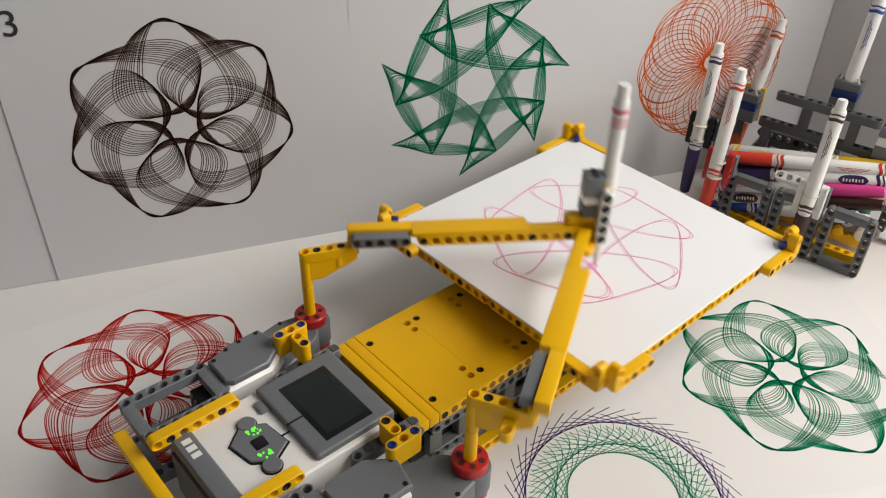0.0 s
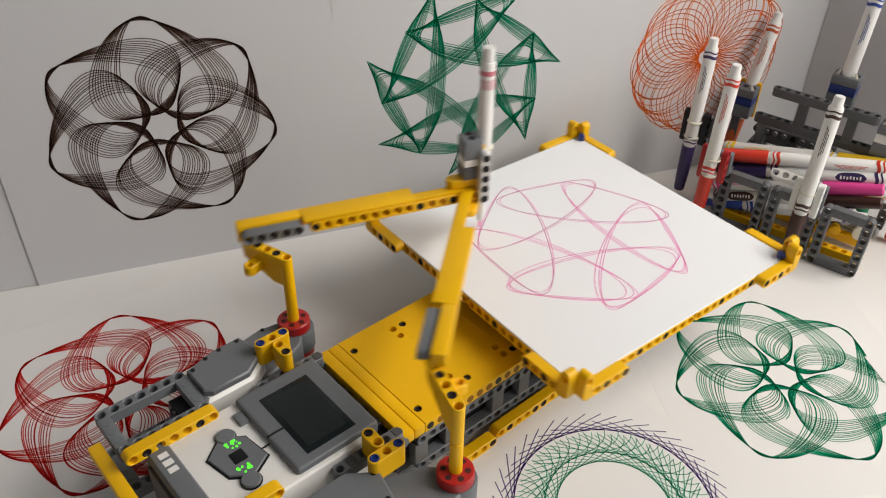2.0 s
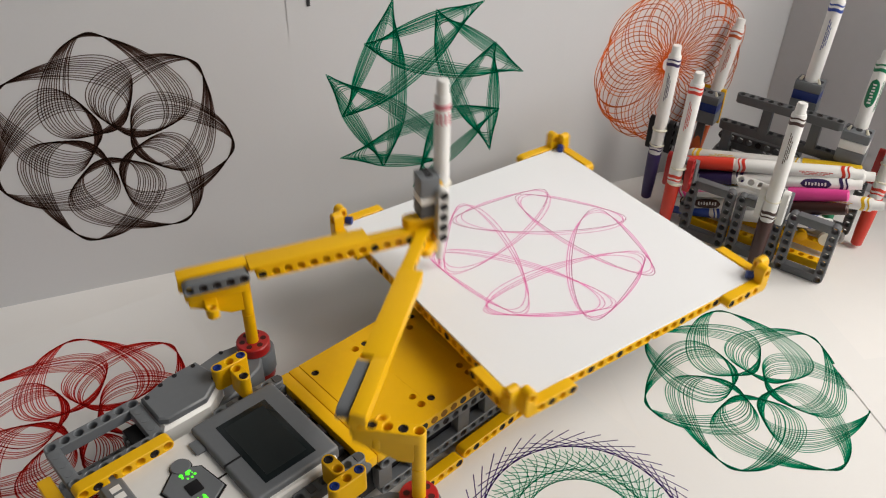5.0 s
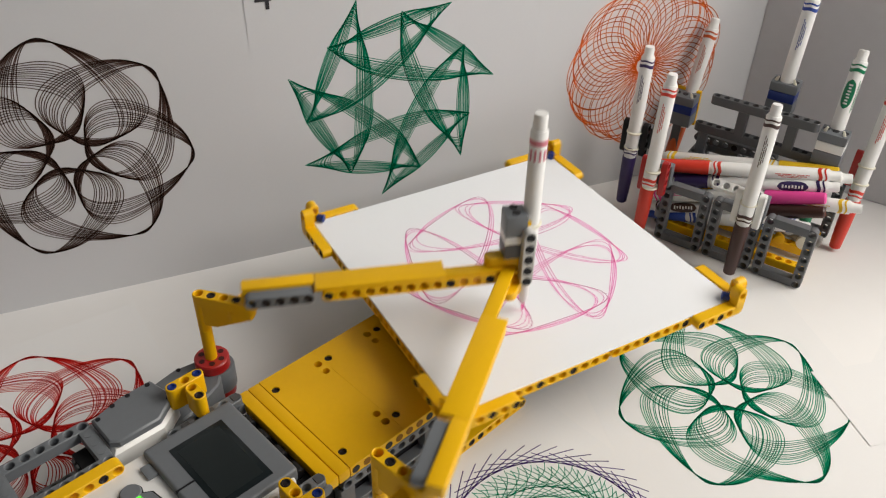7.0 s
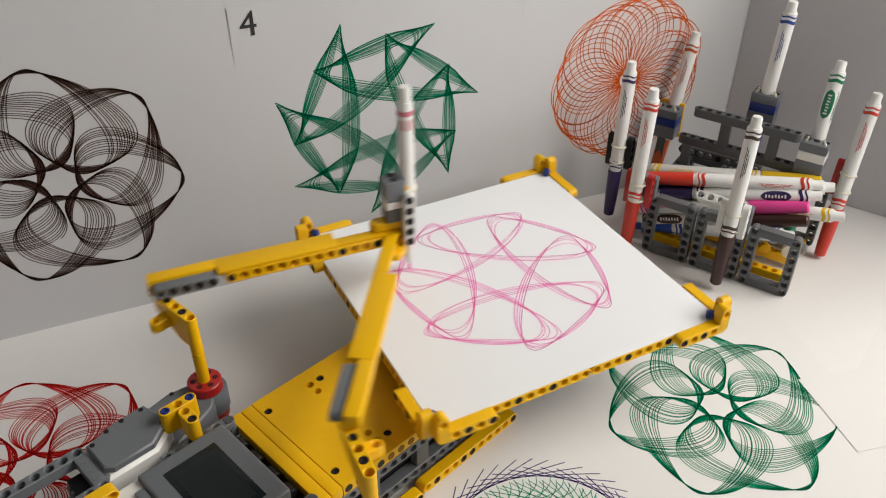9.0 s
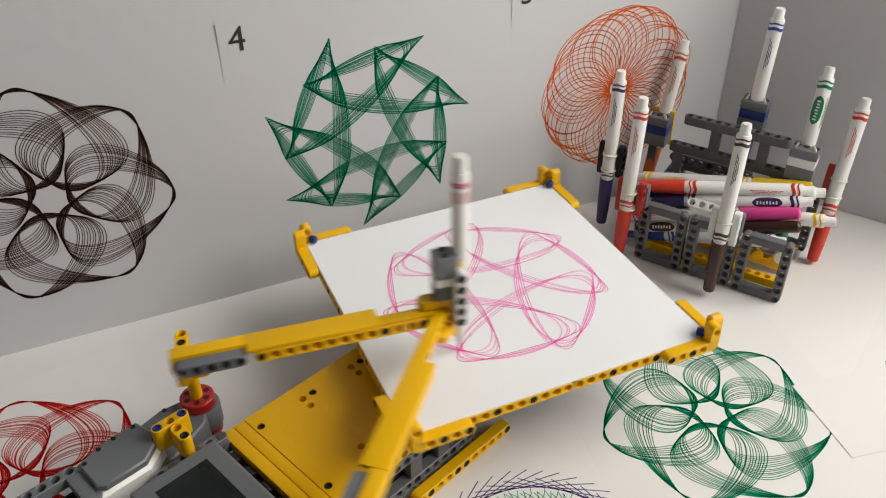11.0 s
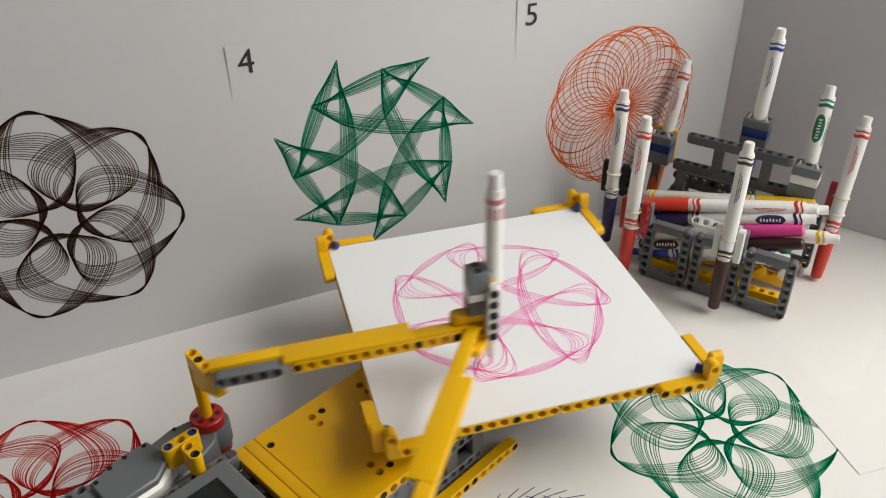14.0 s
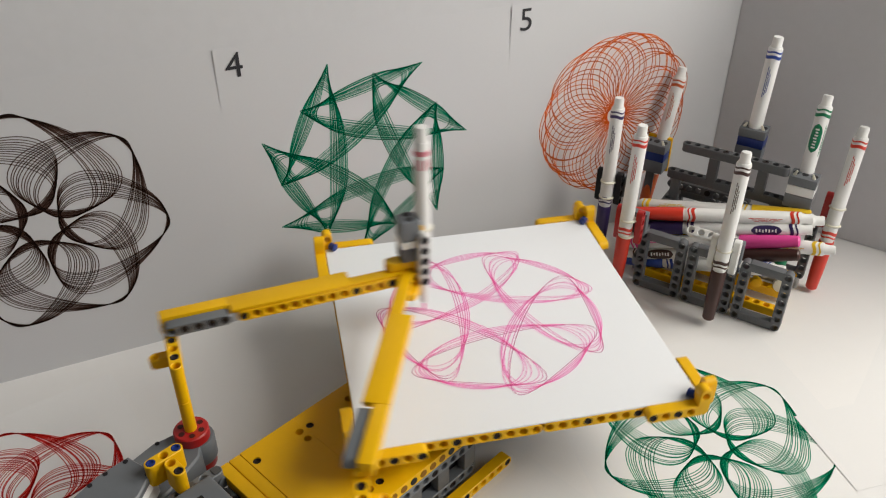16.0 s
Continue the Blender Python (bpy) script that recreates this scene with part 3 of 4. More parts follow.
for k in range(4):
    rot = pose(0, 0, 0, 0, 0, 90 * k)
    beam(13, YELLOW, turntable, rot @ pose(-12 * M, -H2 + 0.0035, 0.0660, SIDE), pins=(2, 6, 9))
    beam(12, YELLOW, turntable, rot @ pose(M, -H2 + 0.0035, 0.0660, SIDE), pins=(3, 7, 10))
    for sx in (-1, 1):
        x = sx * (H2 - 0.0020)
        stop = part("corner_stop", beam_mesh(5, YELLOW), YELLOW, turntable, "yellow corner stop", rot @ pose(x if sx < 0 else x - 4 * M, -H2 - 0.0044, 0.0680, SIDE))
        for i in (2, 4) if sx < 0 else (0, 2):
            part("pin", PIN_MESH, PIN, stop, "black connector pin", pose(i * M, 0, 0))
        part("post", finish(prism(stadium(0, 1.6 * M, 0.0038), -0.0038, 0.0038, [(1.4 * M, 0, 0.0024)], 0.0004), "post", YELLOW), YELLOW, stop, "upright yellow post", pose(0 if sx < 0 else 4 * M, 0, 0, 0, 0, 90))
    part("corner_pin", finish(lathe([(0.0026, 0), (0.0030, 0.0005), (0.0030, 0.0048), (0.0022, 0.0052)], 12), "corner_pin", BLUE), BLUE, turntable, "blue pin", rot @ pose(-H2 - 0.0002, -H2 + 0.0040, 0.0740, 0, 90, 45))

canvas = thing("drawing_card", pose(TX, TY, 0), "square white card with pink star rosette on the turntable", "paper")
part("card", box(-H2, H2, -H2, H2, 0.0696, 0.0711, 0.0003, 1), CARD, canvas, "white card")

# ---- linkage ----
UV = Matrix.Rotation(radians(YAW), 4, "Z")
HUB = [Vector((OX, OY, 0)) + UV @ Vector((-0.1936, s * 0.081, 0)) for s in (1, -1)]
CRANK = 0.0333
RATE = (613.083, 614.462)
START = (-6.11, -43.50)
LINK = (0.1586, 0.1675)
SLIP = [
    # seconds, and degrees by which the motors and the turntable run ahead
    (0, 5.0, -1.00), (0.5, -1.2, 0.51), (1, 2.5, 0.44), (1.5, -5.5, 0.15), (2, -10.7, -0.96), (2.5, -7.6, 0.18), (3, -3.2, -2.50), (3.5, 9.1, -0.58),
    (4, 3.4, 2.07), (6.5, -1.7, -1.14), (7, -1.5, -0.76), (7.5, 7.9, 1.46), (8, 9.0, 0.88), (8.5, 7.7, 1.36), (9, 4.0, 0.61), (11.5, 3.1, 1.06),
    (12, 0.4, 0.87), (12.5, 0.4, -0.20), (13, 0.4, -0.12), (13.5, -2.0, -0.67), (14, -9.2, -0.36), (14.5, -6.0, -1.01), (15, -5.5, -0.44), (15.5, -0.2, 0.35),
    (16, 3.3, -0.12),
]
SPIN, SPIN0 = 87.761, 23.69


def slip(t, which=1):
    """Degrees by which the motors (1) or the turntable (2) run ahead at t seconds."""
    for a, b in zip(SLIP, SLIP[1:]):
        if a[0] <= t <= b[0]:
            k = (t - a[0]) / (b[0] - a[0])
            return a[which] + (b[which] - a[which]) * k * k * (3 - 2 * k)
    return SLIP[0 if t < 0 else -1][which]


def table_turn(t):
    return SPIN * t + SPIN0 + slip(t, 2)


def linkage(t):
    """Crank angles, pivot places and the pen joint at t seconds."""
    ang = [radians(RATE[i] * t + START[i] + slip(t)) for i in (0, 1)]
    piv = [HUB[i] + CRANK * Vector((math.cos(ang[i]), math.sin(ang[i]), 0)) for i in (0, 1)]
    d = piv[1] - piv[0]
    dist = d.length
    d.normalize()
    a = (LINK[0] ** 2 - LINK[1] ** 2 + dist * dist) / (2 * dist)
    h = math.sqrt(max(LINK[0] ** 2 - a * a, 0))
    return ang, piv, piv[0] + a * d + h * Vector((-d.y, d.x, 0))


def pen_pose(t):
    ang, piv, j = linkage(t)
    d = j - piv[0]
    return pose(j.x, j.y, 0, 0, 0, math.degrees(math.atan2(d.y, d.x)))


PEN_AT = Vector((0.0067, 0.0009, 0))


def make_crank(i):
    ob = thing("crank", pose(HUB[i].x, HUB[i].y, 0), "yellow crank on a red round hub, turned by a motor", "crank", "two cranks")
    hub = part("hub", lathe([(0.0102, 0.0428), (0.0108, 0.0434), (0.0108, 0.0494), (0.0101, 0.0502), (0.0, 0.0502)], 28), RED, ob, "red round hub")
    for k in range(6):
        a = math.pi * k / 3
        part("pin_hole_disc", finish(lathe([(0.0019, 0.0500), (0.0019, 0.05035), (0.0, 0.05035)], 12, pose(0.0068 * math.cos(a), 0.0068 * math.sin(a), 0)), "pin_hole_disc", HOLE_SHADE_RED), HOLE_SHADE_RED, hub)
    part("pole", lathe([(0.0038, 0.0500), (0.0038, 0.0738), (0.0034, 0.0740), (0.0034, 0.0744), (0.0038, 0.0746), (0.0038, 0.0950)], 18), YELLOW, ob, "yellow upright tube")
    beam(5, YELLOW, ob, pose(0, 0, 0.0980), pins=(1, 3))
    web = prism([(0.002, 0.0), (0.034, 0.0), (0.034, -0.004), (0.0100, -0.0150), (0.002, -0.0150)], -0.0032, 0.0032, (), 0.0004)
    part("web", web, YELLOW, ob, "yellow triangular web", pose(0, 0, 0.0945, 90, 0, 0))
    side = 1 if i == 0 else -1
    part("lug", prism(stadium(0.0, 0.0112, 0.0039), 0.0868, 0.0942, [(0.0112, 0, 0.0022)], 0.0006), YELLOW, ob, "yellow rounded side lug", pose(0.0215, 0, 0, 0, 0, side * 90))
    return ob


def make_link(i):
    s = 1 if i == 0 else -1
    L = LINK[i]
    ob = thing("link_arm", Matrix.Identity(4), "long yellow link arm with grey end beam, on a crank", "arm", "two link arms")
    n = round((L - 0.040) / M)
    beam(n, YELLOW, ob, pose(L - 0.002 - (n - 1) * M, -s * 0.0040, 0.1065, SIDE), pins=(0, n - 6, n - 3, n - 2))
    beam(5, GREY, ob, pose(0.0010, -s * 0.0050, 0.1072, SIDE), pins=(1, 2, 3, 4))

    def strip(x0, x1, y0, y1, z0, z1, bev):
        return box(x0, x1, min(s * y0, s * y1), max(s * y0, s * y1), z0, z1, bev)

    part("cover_panel", strip(-0.0045, 0.0373, -0.0008, 0.0080, 0.1040, 0.1128, 0.0008), YELLOW, ob, "smooth yellow cover panel")
    part("cover_panel", strip(0.0374, 0.114, -0.0074, 0.0080, 0.1104, 0.1128, 0.0008), YELLOW, ob, "smooth yellow cover panel")
    part("under_panel", strip(0.0376, 0.113, 0.0006, 0.0076, 0.1040, 0.1102, 0.0006), YELLOW, ob)
    part("neck", strip(0.110, L - 0.004, -0.0070, 0.0010, 0.1103, 0.1122, 0.0006), YELLOW, ob)
    part("crank_end", prism(stadium(-0.001, 0.014, 0.0040), 0.0990, 0.1036, (), 0.0006), YELLOW, ob, "yellow rounded end piece", pose(0, 0, 0.0032))
    part("end_piece", prism(stadium(L - 0.016, L, 0.0045), 0.1125 if i == 0 else 0.0965, 0.1190 if i == 0 else 0.1020, (), 0.0006), YELLOW, ob, "yellow rounded end piece")
    return ob


cranks = [make_crank(i) for i in (0, 1)]
links = [make_link(i) for i in (0, 1)]

holder = thing("pen_holder", Matrix.Identity(4), "grey and white brick-built pen holder on the arms", "holder")
part("joint_pin", lathe([(0.0034, 0.088), (0.0040, 0.089), (0.0040, 0.124), (0.0034, 0.125)], 16), YELLOW, holder, "yellow joint tube")
part("block", box(-0.0100, 0.0030, -0.0062, 0.0070, 0.1190, 0.1290, 0.0008), DARK_GREY, holder, "dark grey block")
part("block", box(-0.0100, 0.0030, -0.0062, 0.0070, 0.1292, 0.1345, 0.0006), WHITE, holder, "white block")
top_block = part("block", box(-0.0100, 0.0030, -0.0062, 0.0070, 0.1347, 0.1490, 0.0010), GREY, holder, "grey block")
for y in (-0.002, 0.0045):
    part("pin_hole_disc", HOLE_DISC, BLACK, top_block, "", pose(-0.0035, y, 0.1491))
grip = beam(5, PALE_GREY, holder, pose(0.0035, -0.0078, 0.1050, 0, -90, 0) @ pose(0, 0, 0, 90, 0, 0), name="grip_beam")
for i in range(5):
    part("pin_hole_disc", HOLE_DISC, BLACK, grip, "", pose(i * M, 0, 0.0039))
    part("pin_hole_disc", HOLE_DISC, BLACK, grip, "", pose(i * M, 0, -0.0039))
part("band", finish(lathe([(0.0060, 0.1385), (0.0064, 0.1388), (0.0064, 0.1400), (0.0060, 0.1403)], 18, pose(PEN_AT.x, PEN_AT.y, 0)), "band", RUBBER), RUBBER, holder, "cream rubber band")
part("yellow_cap", box(0.0030, 0.0062, -0.0040, 0.0060, 0.1395, 0.1440, 0.0006), YELLOW, holder)

# ---- markers ----
MARK = {}


def curved(bm, x0, x1, z0, z1, r, n=3):
    """A small printed patch that follows a barrel of radius r, x measured round it from its front."""
    rows = [[bm.verts.new((r * math.sin((x0 + (x1 - x0) * k / n) / r), -r * math.cos((x0 + (x1 - x0) * k / n) / r), z)) for k in range(n + 1)] for z in (z0, z1)]
    for k in range(n):
        bm.faces.new((rows[0][k], rows[0][k + 1], rows[1][k + 1], rows[1][k]))


def text_bars():
    """Fine print too small to read: broken lines in three columns."""
    bm = bmesh.new()
    for k, x in enumerate((-0.0012, 0.0, 0.0012)):
        z = 0.002 * k
        for n in (0.0050, 0.0080, 0.0030, 0.0060, 0.0040)[: 5 - k]:
            curved(bm, x - 0.00028, x + 0.00028, z, z + n - 0.0008, 0.00572, 1)
            z += n
    return bm


def oval_patch(r=0.00575, wide=0.0045, high=0.0115):
    """A filled oval that follows the barrel."""
    bm = bmesh.new()
    rows = 12
    prev = None
    for k in range(rows + 1):
        v = -1 + 2 * (k + 0.02) / (rows + 0.04)
        w = wide * math.sqrt(max(0.0, 1 - abs(v) ** 2.6))
        now = [bm.verts.new((r * math.sin(x / r), -r * math.cos(x / r), high * v)) for x in (-w, -w / 2, 0, w / 2, w)]
        if prev:
            for i in range(4):
                bm.faces.new((prev[i], prev[i + 1], now[i + 1], now[i]))
        prev = now
    return bm


def oval_mark():
    """Pale plain shapes inside the oval."""
    bm = bmesh.new()
    for k in range(7):
        z = -0.0080 + k * 0.0024
        curved(bm, -0.0014 + 0.0003 * (k % 3), 0.0016 - 0.0004 * (k % 2), z, z + 0.0013, 0.00583, 3)
    return bm


def wavy_band(r, h, amp, n=28):
    """A printed stripe round a barrel, waving up and down."""
    bm = bmesh.new()
    rings = []
    for rr, z in ((r - 0.0003, 0), (r, 0), (r, h), (r - 0.0003, h)):
        rings.append([bm.verts.new((rr * math.cos(2 * math.pi * i / n), rr * math.sin(2 * math.pi * i / n), z + amp * math.sin(6 * math.pi * i / n))) for i in range(n)])
    for a, b in zip(rings, rings[1:]):
        for i in range(n):
            bm.faces.new((a[i], a[(i + 1) % n], b[(i + 1) % n], b[i]))
    return bm


def marker_meshes(hue):
    if hue not in MARK:
        c = HUE[hue]
        MARK[hue] = {
            "cap": finish(lathe([(0.0035, 0), (0.0046, 0.0012), (0.0054, 0.018), (0.0060, 0.044), (0.0058, 0.0452)], 18), "cap", c),
            "barrel": finish(lathe([(0.0050, 0.0450), (0.0050, 0.0470), (0.0056, 0.0475), (0.0056, 0.1345), (0.0051, 0.1356)], 18), "barrel", WHITE),
            "ring": finish(wavy_band(0.00575, 0.0013, 0.0007), "ring", c),
            "tail": finish(lathe([(0.0044, 0.1350), (0.0044, 0.1368), (0.0040, 0.1374), (0.0040, 0.1424), (0.0035, 0.1438), (0.0, 0.1440)], 18), "tail", WHITE),
            "strip": finish(text_bars(), "print_strip", c),
            "band": finish(wavy_band(0.00578, 0.0026, 0.0007), "band", c),
            "oval": finish(oval_patch(), "oval", c),
            "mark": finish(oval_mark(), "oval_mark", WHITE),
        }
    return MARK[hue]


def marker(name, hue, m, label, group, spin=0.0, oval=False, cap_hue=None):
    """A felt-tip marker, cap end at the origin, tail along z."""
    ob = thing(name, m, label, "marker", group)
    ms = marker_meshes(hue)
    part("cap", ms["cap"] if cap_hue is None else marker_meshes(cap_hue)["cap"], HUE[hue], ob)
    barrel = part("barrel", ms["barrel"], WHITE, ob, "white barrel")
    for z in (0.0490, 0.1318):
        part("ring", ms["ring"], HUE[hue], barrel, "", pose(0, 0, z))
    for z in (0.0520, 0.1272):
        part("band", ms["band"], HUE[hue], barrel, "", pose(0, 0, z))
    part("print_strip", ms["strip"], HUE[hue], barrel, "", pose(0, 0, 0.0960, 0, 0, spin + (62 if oval else 0)))
    if oval:
        part("oval", ms["oval"], HUE[hue], barrel, "filled oval print", pose(0, 0, 0.1100, 0, 0, spin - 12))
        part("oval_mark", ms["mark"], WHITE, barrel, "", pose(0, 0, 0.1100, 0, 0, spin - 12))
    part("tail", ms["tail"], WHITE, ob)
    return ob


pen = thing("drawing_pen", Matrix.Identity(4), "white felt-tip marker with faded pink print, held upright and drawing", "marker")
part("barrel", lathe([(0.0044, 0.1190), (0.0050, 0.1200), (0.0051, 0.1250), (0.0050, 0.2000), (0.0045, 0.2012)], 20), WHITE, pen, "white barrel")
part("tail", lathe([(0.0040, 0.2005), (0.0040, 0.2088), (0.0035, 0.2107), (0.0, 0.2109)], 18), WHITE, pen)
part("grip", lathe([(0.0014, 0.0780), (0.0026, 0.0800), (0.0032, 0.0860), (0.0040, 0.1195)], 18), WHITE, pen, "tapered white grip")
part("nib", lathe([(0.0003, 0.0713), (0.0010, 0.0735), (0.0012, 0.0785)], 10), INK["pink"], pen, "pink felt nib")
part("ring", lathe([(0.00505, 0.1925), (0.0052, 0.1927), (0.0052, 0.1957), (0.00505, 0.1959)], 20), HUE["faded"], pen, "faded pink ring")
for k in range(5):
    a = -90 + (k - 2) * 32
    part("print_strip", finish(box(-0.0006, 0.0006, -0.0002, 0.0002, 0, 0.007, 0), "print_strip", HUE["faded"]), HUE["faded"], pen, "", pose(0, 0, 0, 0, 0, a + 90) @ pose(0, -0.0050, 0.1830))

# stand frame of reference: x along its front row, -y to its back
ST = Matrix.Translation((0.437, 0.014, 0)) @ pose(0, 0, 0, 0, 0, 123.4)
stand = thing("marker_stand", ST, "grey brick-built stand full of felt-tip markers on the table", "stand")
for x in (0.004, 0.046, 0.088):
    # frames stand on edge: long side up
    open_frame(stand, pose(x, 0, 0.0040, 90, 0, 0) @ pose(0, 0, 0, 0, 0, 90), STAND_GREY)
    open_frame(stand, pose(x, -0.084, 0.0040, 90, 0, 0) @ pose(0, 0, 0, 0, 0, 90), STAND_GREY)


def sl(x, b, z, rx=0, ry=0, rz=0):
    """Stand coordinates: along the front, behind the front, up."""
    return pose(x, -b, z, rx, ry, rz)


for b in (0.012, 0.040, 0.068):
    beam(15, YELLOW, stand, sl(0.008, b, 0.0082, UP), solid=False)
for z in (0.0500, 0.0240):
    beam(11, GREY, stand, sl(0.124, 0.0, z, 0, 0, -90))
beam(11, DARK_GREY, stand, sl(0.034, 0.060, 0.1080, UP), pins=(2, 6))
beam(13, DARK_GREY, stand, sl(0.028, 0.064, 0.0785, UP), pins=(3, 8))
beam(9, DARK_GREY, stand, sl(0.060, 0.072, 0.0650, SIDE), pins=(1, 4))
for x in (0.050, 0.090):
    part("upright", box(x - 0.004, x + 0.004, -0.067, -0.059, 0.0810, 0.1050, 0.0008), DARK_GREY, stand)
for x in (0.036, 0.120):
    part("upright", box(x - 0.004, x + 0.004, -0.072, -0.064, 0.0040, 0.0755, 0.0008), GREY, stand)


def pen_clip(x, b, z, mid, label):
    """Grey block with a coloured middle that holds a marker."""
    base = part("clip_block", box(x - 0.0108, x + 0.0108, -b - 0.008, -b + 0.008, z - 0.020, z - 0.0085, 0.0009), GREY, stand, "grey clip block")
    part("clip_middle", box(x - 0.0105, x + 0.0105, -b - 0.0078, -b + 0.0078, z - 0.0083, z - 0.0005, 0.0006), mid, base, label)
    part("clip_top", box(x - 0.0108, x + 0.0108, -b - 0.008, -b + 0.008, z - 0.0003, z + 0.0075, 0.0009), GREY, base)
    for k in (-1, 0, 1):
        part("pin_hole_disc", HOLE_DISC, BLACK, base, "", pose(x + k * 0.0072, -b, z + 0.0077))
    for k in (-1, 1):
        band = lathe([(0.0011, 0.0), (0.0013, 0.0015), (0.0008, 0.0048), (0.0, 0.0050)], 8)
        part("band", band, RUBBER, base, "cream rubber band end", pose(x + k * 0.0078, -b + 0.0045, z + 0.0070, 0, -k * 22, 0))


part("clip_side", box(0.1380, 0.1600, -0.1020, -0.0982, 0.0590, 0.0920, 0.0006), YELLOW, stand, "yellow clip side")
pen_clip(0.0680, 0.083, 0.1215, BLUE, "blue middle")
pen_clip(0.1490, 0.090, 0.0830, BLUE, "blue middle")
pen_clip(0.0190, 0.066, 0.0985, WHITE, "white middle")
beam(5, DARK_GREY, stand, sl(0.068, 0.078, 0.0600, 0, -90, 0))
beam(9, DARK_GREY, stand, sl(0.150, 0.090, 0.0040, 0, -90, 0))
beam(9, DARK_GREY, stand, sl(0.019, 0.066, 0.0040, 0, -90, 0))
beam(6, GREY, stand, sl(0.128, 0.020, 0.0040, 0, -90, 0))
beam(6, DARK_GREY, stand, sl(0.148, 0.030, 0.0440, 0, -90, 0))


def side_clip(x, b, z, mat, lean=0, sides=(-1, 1)):
    """Two upright beams and rubber bands that grip a marker."""
    for s in sides:
        beam(4, mat, stand, sl(x + s * 0.0086, b + 0.004, z - 0.012, lean, 0, 0) @ pose(0, 0, 0, 0, -90, 0), thick=0.0052, name="clip_beam")
    if len(sides) == 2:
        part("clip_back", box(x - 0.0125, x + 0.0125, -b - 0.0155, -b - 0.0085, z - 0.010, z + 0.010, 0.0008), GREY, stand)
    for dz in (-0.008, 0.007):
        part("band", finish(lathe([(0.0063, dz - 0.0008), (0.0067, dz - 0.0004), (0.0067, dz + 0.0004), (0.0063, dz + 0.0008)], 16), "band", RUBBER), RUBBER, stand, "cream rubber band", sl(x, b, z, lean))


beam(3, WHITE, stand, sl(0.0660, -0.0060, 0.0700, -40, 0, 0), name="clip_arm")
for k, (x, z, r) in enumerate(((0.012, 0.0210, 0.0062), (0.026, 0.0290, 0.0050), (0.031, 0.0165, 0.0045))):
    wheel = lathe([(r * 0.5, -0.004), (r, -0.0036), (r, 0.0), (r * 0.62, 0.0004), (r * 0.62, 0.004), (r * 0.3, 0.0042)], 16)
    part("bushing", wheel, (RUBBER, LIGHT_GREY, YELLOW)[k], stand, ("cream bushing", "light grey bushing", "yellow bushing")[k], sl(x, 0.034, z, 90, 0, 20))
side_clip(0.0530, -0.0155, 0.0620, WHITE)
side_clip(0.1310, -0.0170, 0.0640, RED)
side_clip(0.1660, 0.0230, 0.0700, BLACK)
side_clip(-0.0097, 0.0800, 0.0700, RED, 10, (1,))


def between(p, q, spin=0.0):
    """A pose in stand coordinates with z from p towards q."""
    a, b = Vector((p[0], -p[1], p[2])), Vector((q[0], -q[1], q[2]))
    z = (ST.to_3x3() @ (b - a)).normalized()
    front = Vector((-0.70, -0.62, 0.35))
    y = -(front - z * front.dot(z)).normalized()
    x = y.cross(z)
    m = Matrix((x, y, z)).transposed().to_4x4()
    return Matrix.Translation(ST @ a) @ m @ pose(0, 0, 0, 0, 0, spin)


GRP = "markers standing in the stand"
marker("marker", "brown", between((0.0520, -0.0235, 0.006), (0.0540, -0.0075, 0.147)), "white felt-tip marker with brown cap, standing in white clip", GRP)
marker("marker", "red", between((0.1330, -0.0190, 0.010), (0.1310, -0.0150, 0.152)), "white felt-tip marker with red cap, standing in red clip", GRP)
marker("marker", "purple", between((0.1660, 0.0200, 0.008), (0.1670, 0.0280, 0.149)), "white felt-tip marker with dark purple cap, standing cap down", GRP)
marker("marker", "orange", between((0.1520, 0.0850, 0.013), (0.1440, 0.1120, 0.146)), "white felt-tip marker with orange cap, standing in blue clip", GRP)
marker("marker", "blue", between((0.0690, 0.0790, 0.0605), (0.0667, 0.0860, 0.1925)), "white felt-tip marker with blue print, standing high in blue clip", GRP)
marker("marker", "green", between((0.0180, 0.0510, 0.0265), (0.0205, 0.0870, 0.1545)), "white felt-tip marker with green oval print, standing in a grey clip", GRP, 0, True)
marker("marker", "red", between((-0.0089, 0.0682, 0.003), (-0.0106, 0.0927, 0.1449)), "white felt-tip marker with red cap, standing beside the stand", GRP)
LYING = "markers lying in the stand"
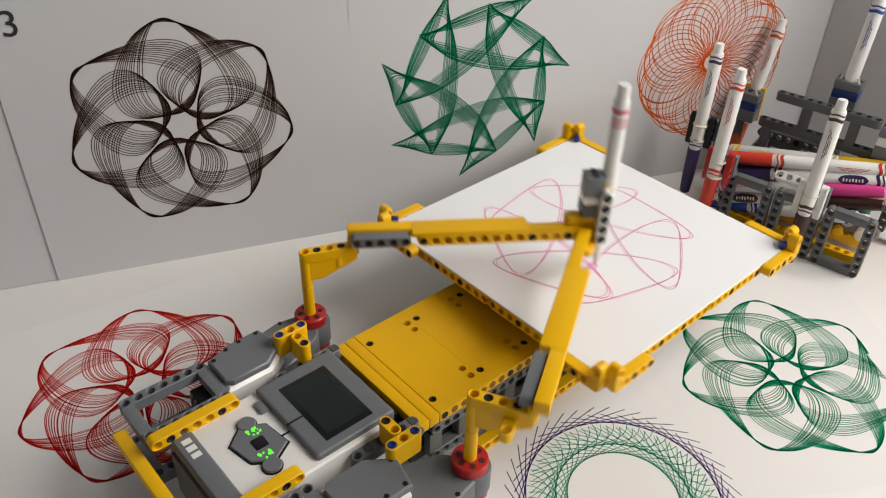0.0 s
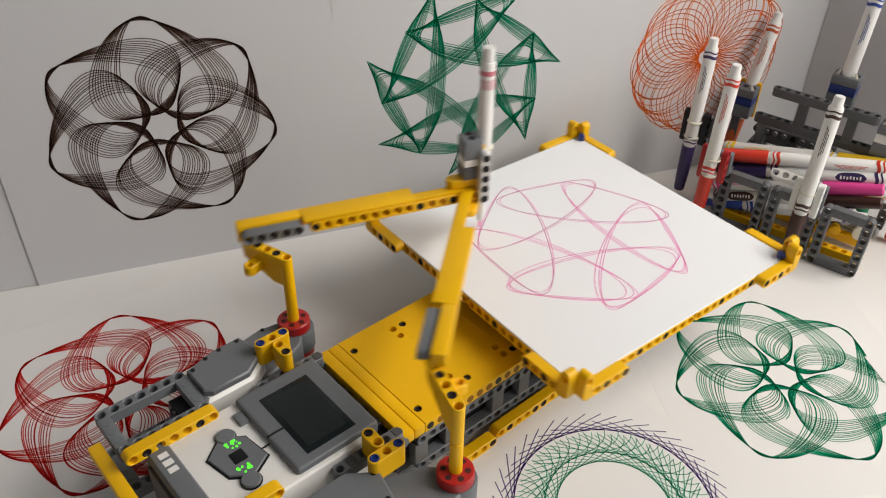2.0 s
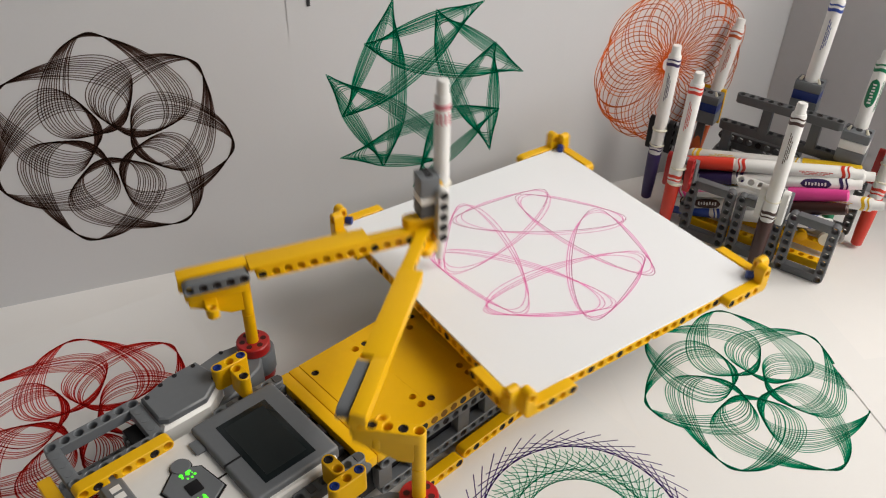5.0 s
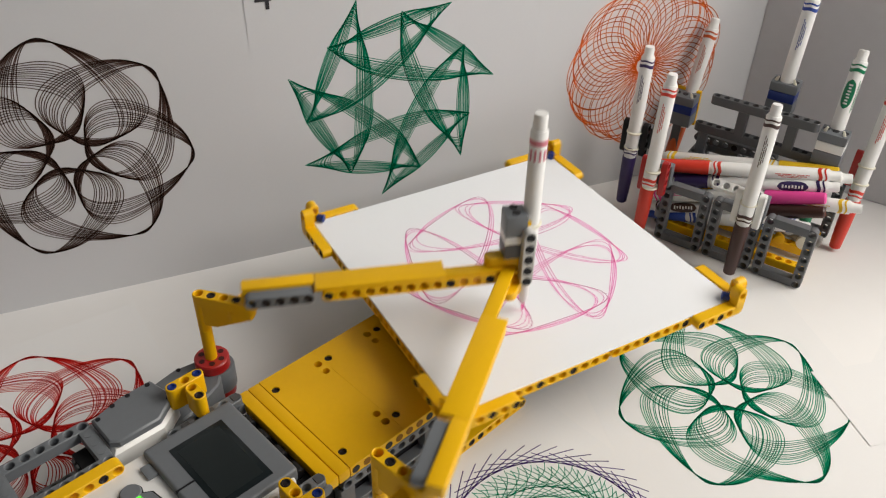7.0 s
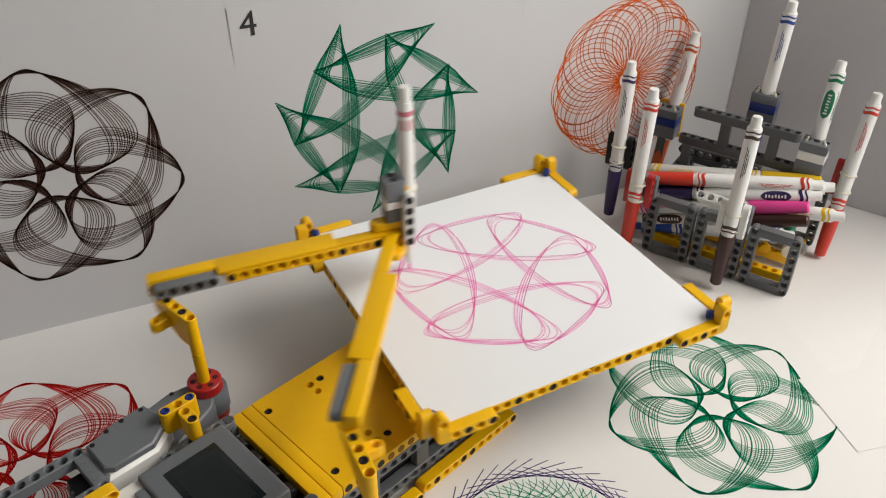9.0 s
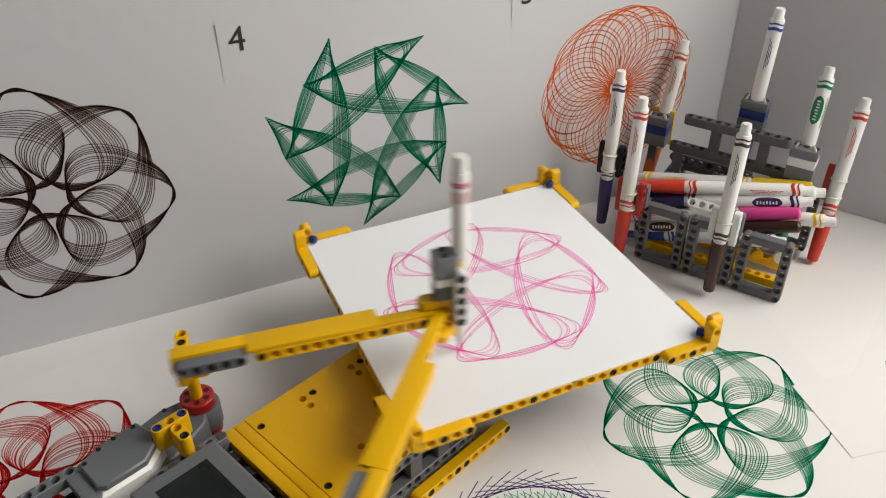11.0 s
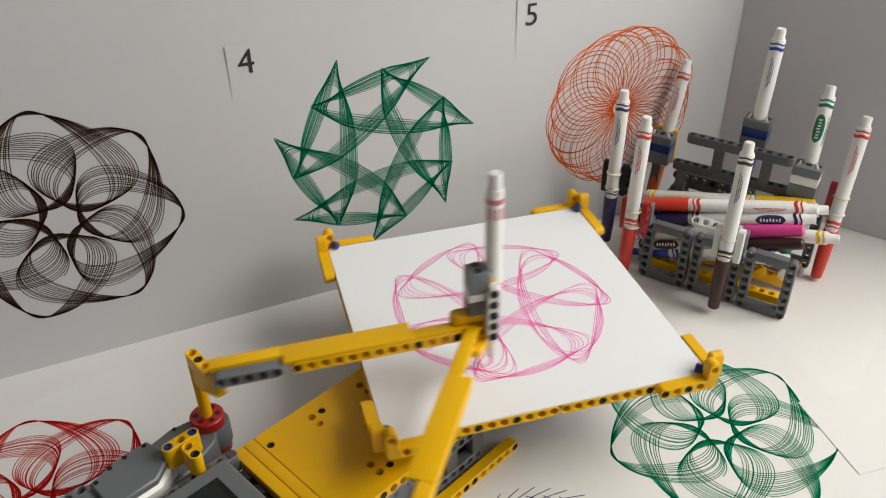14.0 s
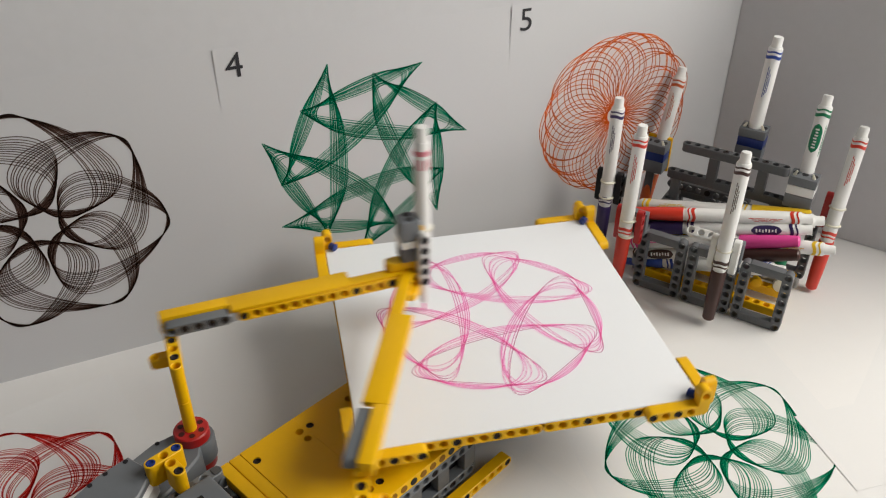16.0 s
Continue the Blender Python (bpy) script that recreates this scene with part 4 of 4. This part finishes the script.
for hue, p, q, oval in (
    ("red", (0.131, 0.012, 0.0620), (0.005, 0.045, 0.0800), False),
    ("purple", (0.129, 0.013, 0.0480), (0.004, 0.040, 0.0730), True),
    ("yellow", (0.006, 0.058, 0.0765), (0.132, 0.034, 0.0580), False),
    ("pink", (0.006, 0.030, 0.0670), (0.130, 0.012, 0.0330), False),
    ("brown", (0.003, 0.024, 0.0585), (0.130, 0.014, 0.0200), True),
    ("yellow", (0.112, 0.030, 0.0400), (-0.017, 0.042, 0.0600), False),
    ("grey", (0.130, 0.0205, 0.0555), (0.004, 0.0490, 0.0745), False),
    ("blue", (0.138, 0.015, 0.0105), (0.011, 0.014, 0.0470), False),
    ("blue", (0.124, 0.028, 0.0540), (0.003, 0.054, 0.0745), False),
    ("grey", (0.000, 0.046, 0.0180), (0.128, 0.050, 0.0180), False),
):
    back = 0.010 if p[0] > q[0] else 0.0
    marker("marker", hue, between(p, q, 15) @ pose(0, 0, -back), f"white felt-tip marker with {hue} cap, lying in the stand", LYING, 0, oval)

# ---- pen strokes that appear as the pen goes on ----


def on_card(t):
    w = pen_pose(t) @ PEN_AT
    a = radians(-table_turn(t))
    x, y = w.x - TX, w.y - TY
    return (x * math.cos(a) - y * math.sin(a), x * math.sin(a) + y * math.cos(a))


DRAWN = -8.4
tagged(part("line_drawing", ribbon([[on_card(DRAWN + k * 2.1 + i / 60.0) for i in range(127)] for k in range(4)], 0.00056, 0.0712), INK["pink"], canvas, "pink pen lines drawn earlier"), kind="stuff")
STROKE = 0.1
strokes = []
for k in range(int(round(16.0 / STROKE))):
    t0 = k * STROKE
    pts = [on_card(t0 + i * STROKE / 8) for i in range(9)]
    strokes.append((t0, part("pen_line", ribbon([pts], 0.00058, 0.07128 + 0.000003 * k, 0.000002), INK["pink"], canvas)))


def motions():
    frames = [i / FPS for i in range(int(16.0 * FPS) + 1)]
    for ob in (turntable, canvas):
        walk(ob, [(t, pose(TX, TY, 0, 0, 0, table_turn(t))) for t in frames[::2]])
    for i in (0, 1):
        rows, arm = [], []
        for t in frames:
            ang, piv, j = linkage(t)
            rows.append((t, pose(HUB[i].x, HUB[i].y, 0, 0, 0, math.degrees(ang[i]))))
            d = j - piv[i]
            arm.append((t, pose(piv[i].x, piv[i].y, 0, 0, 0, math.degrees(math.atan2(d.y, d.x)))))
        walk(cranks[i], rows)
        walk(links[i], arm)
    walk(holder, [(t, pen_pose(t)) for t in frames])
    walk(pen, [(t, pen_pose(t) @ Matrix.Translation(PEN_AT)) for t in frames])
    for t0, ob in strokes:
        # each stroke comes up through the card as the pen passes
        rows = [(0.0, pose(0, 0, -0.001 if t0 > 0 else 0))]
        if t0 > 0:
            rows += [(t0, pose(0, 0, -0.001)), (t0 + 1.5 * STROKE, pose(0, 0, 0))]
        if rows[-1][0] < 16.0:
            rows.append((16.0, pose(0, 0, 0)))
        walk(ob, rows)


motions()
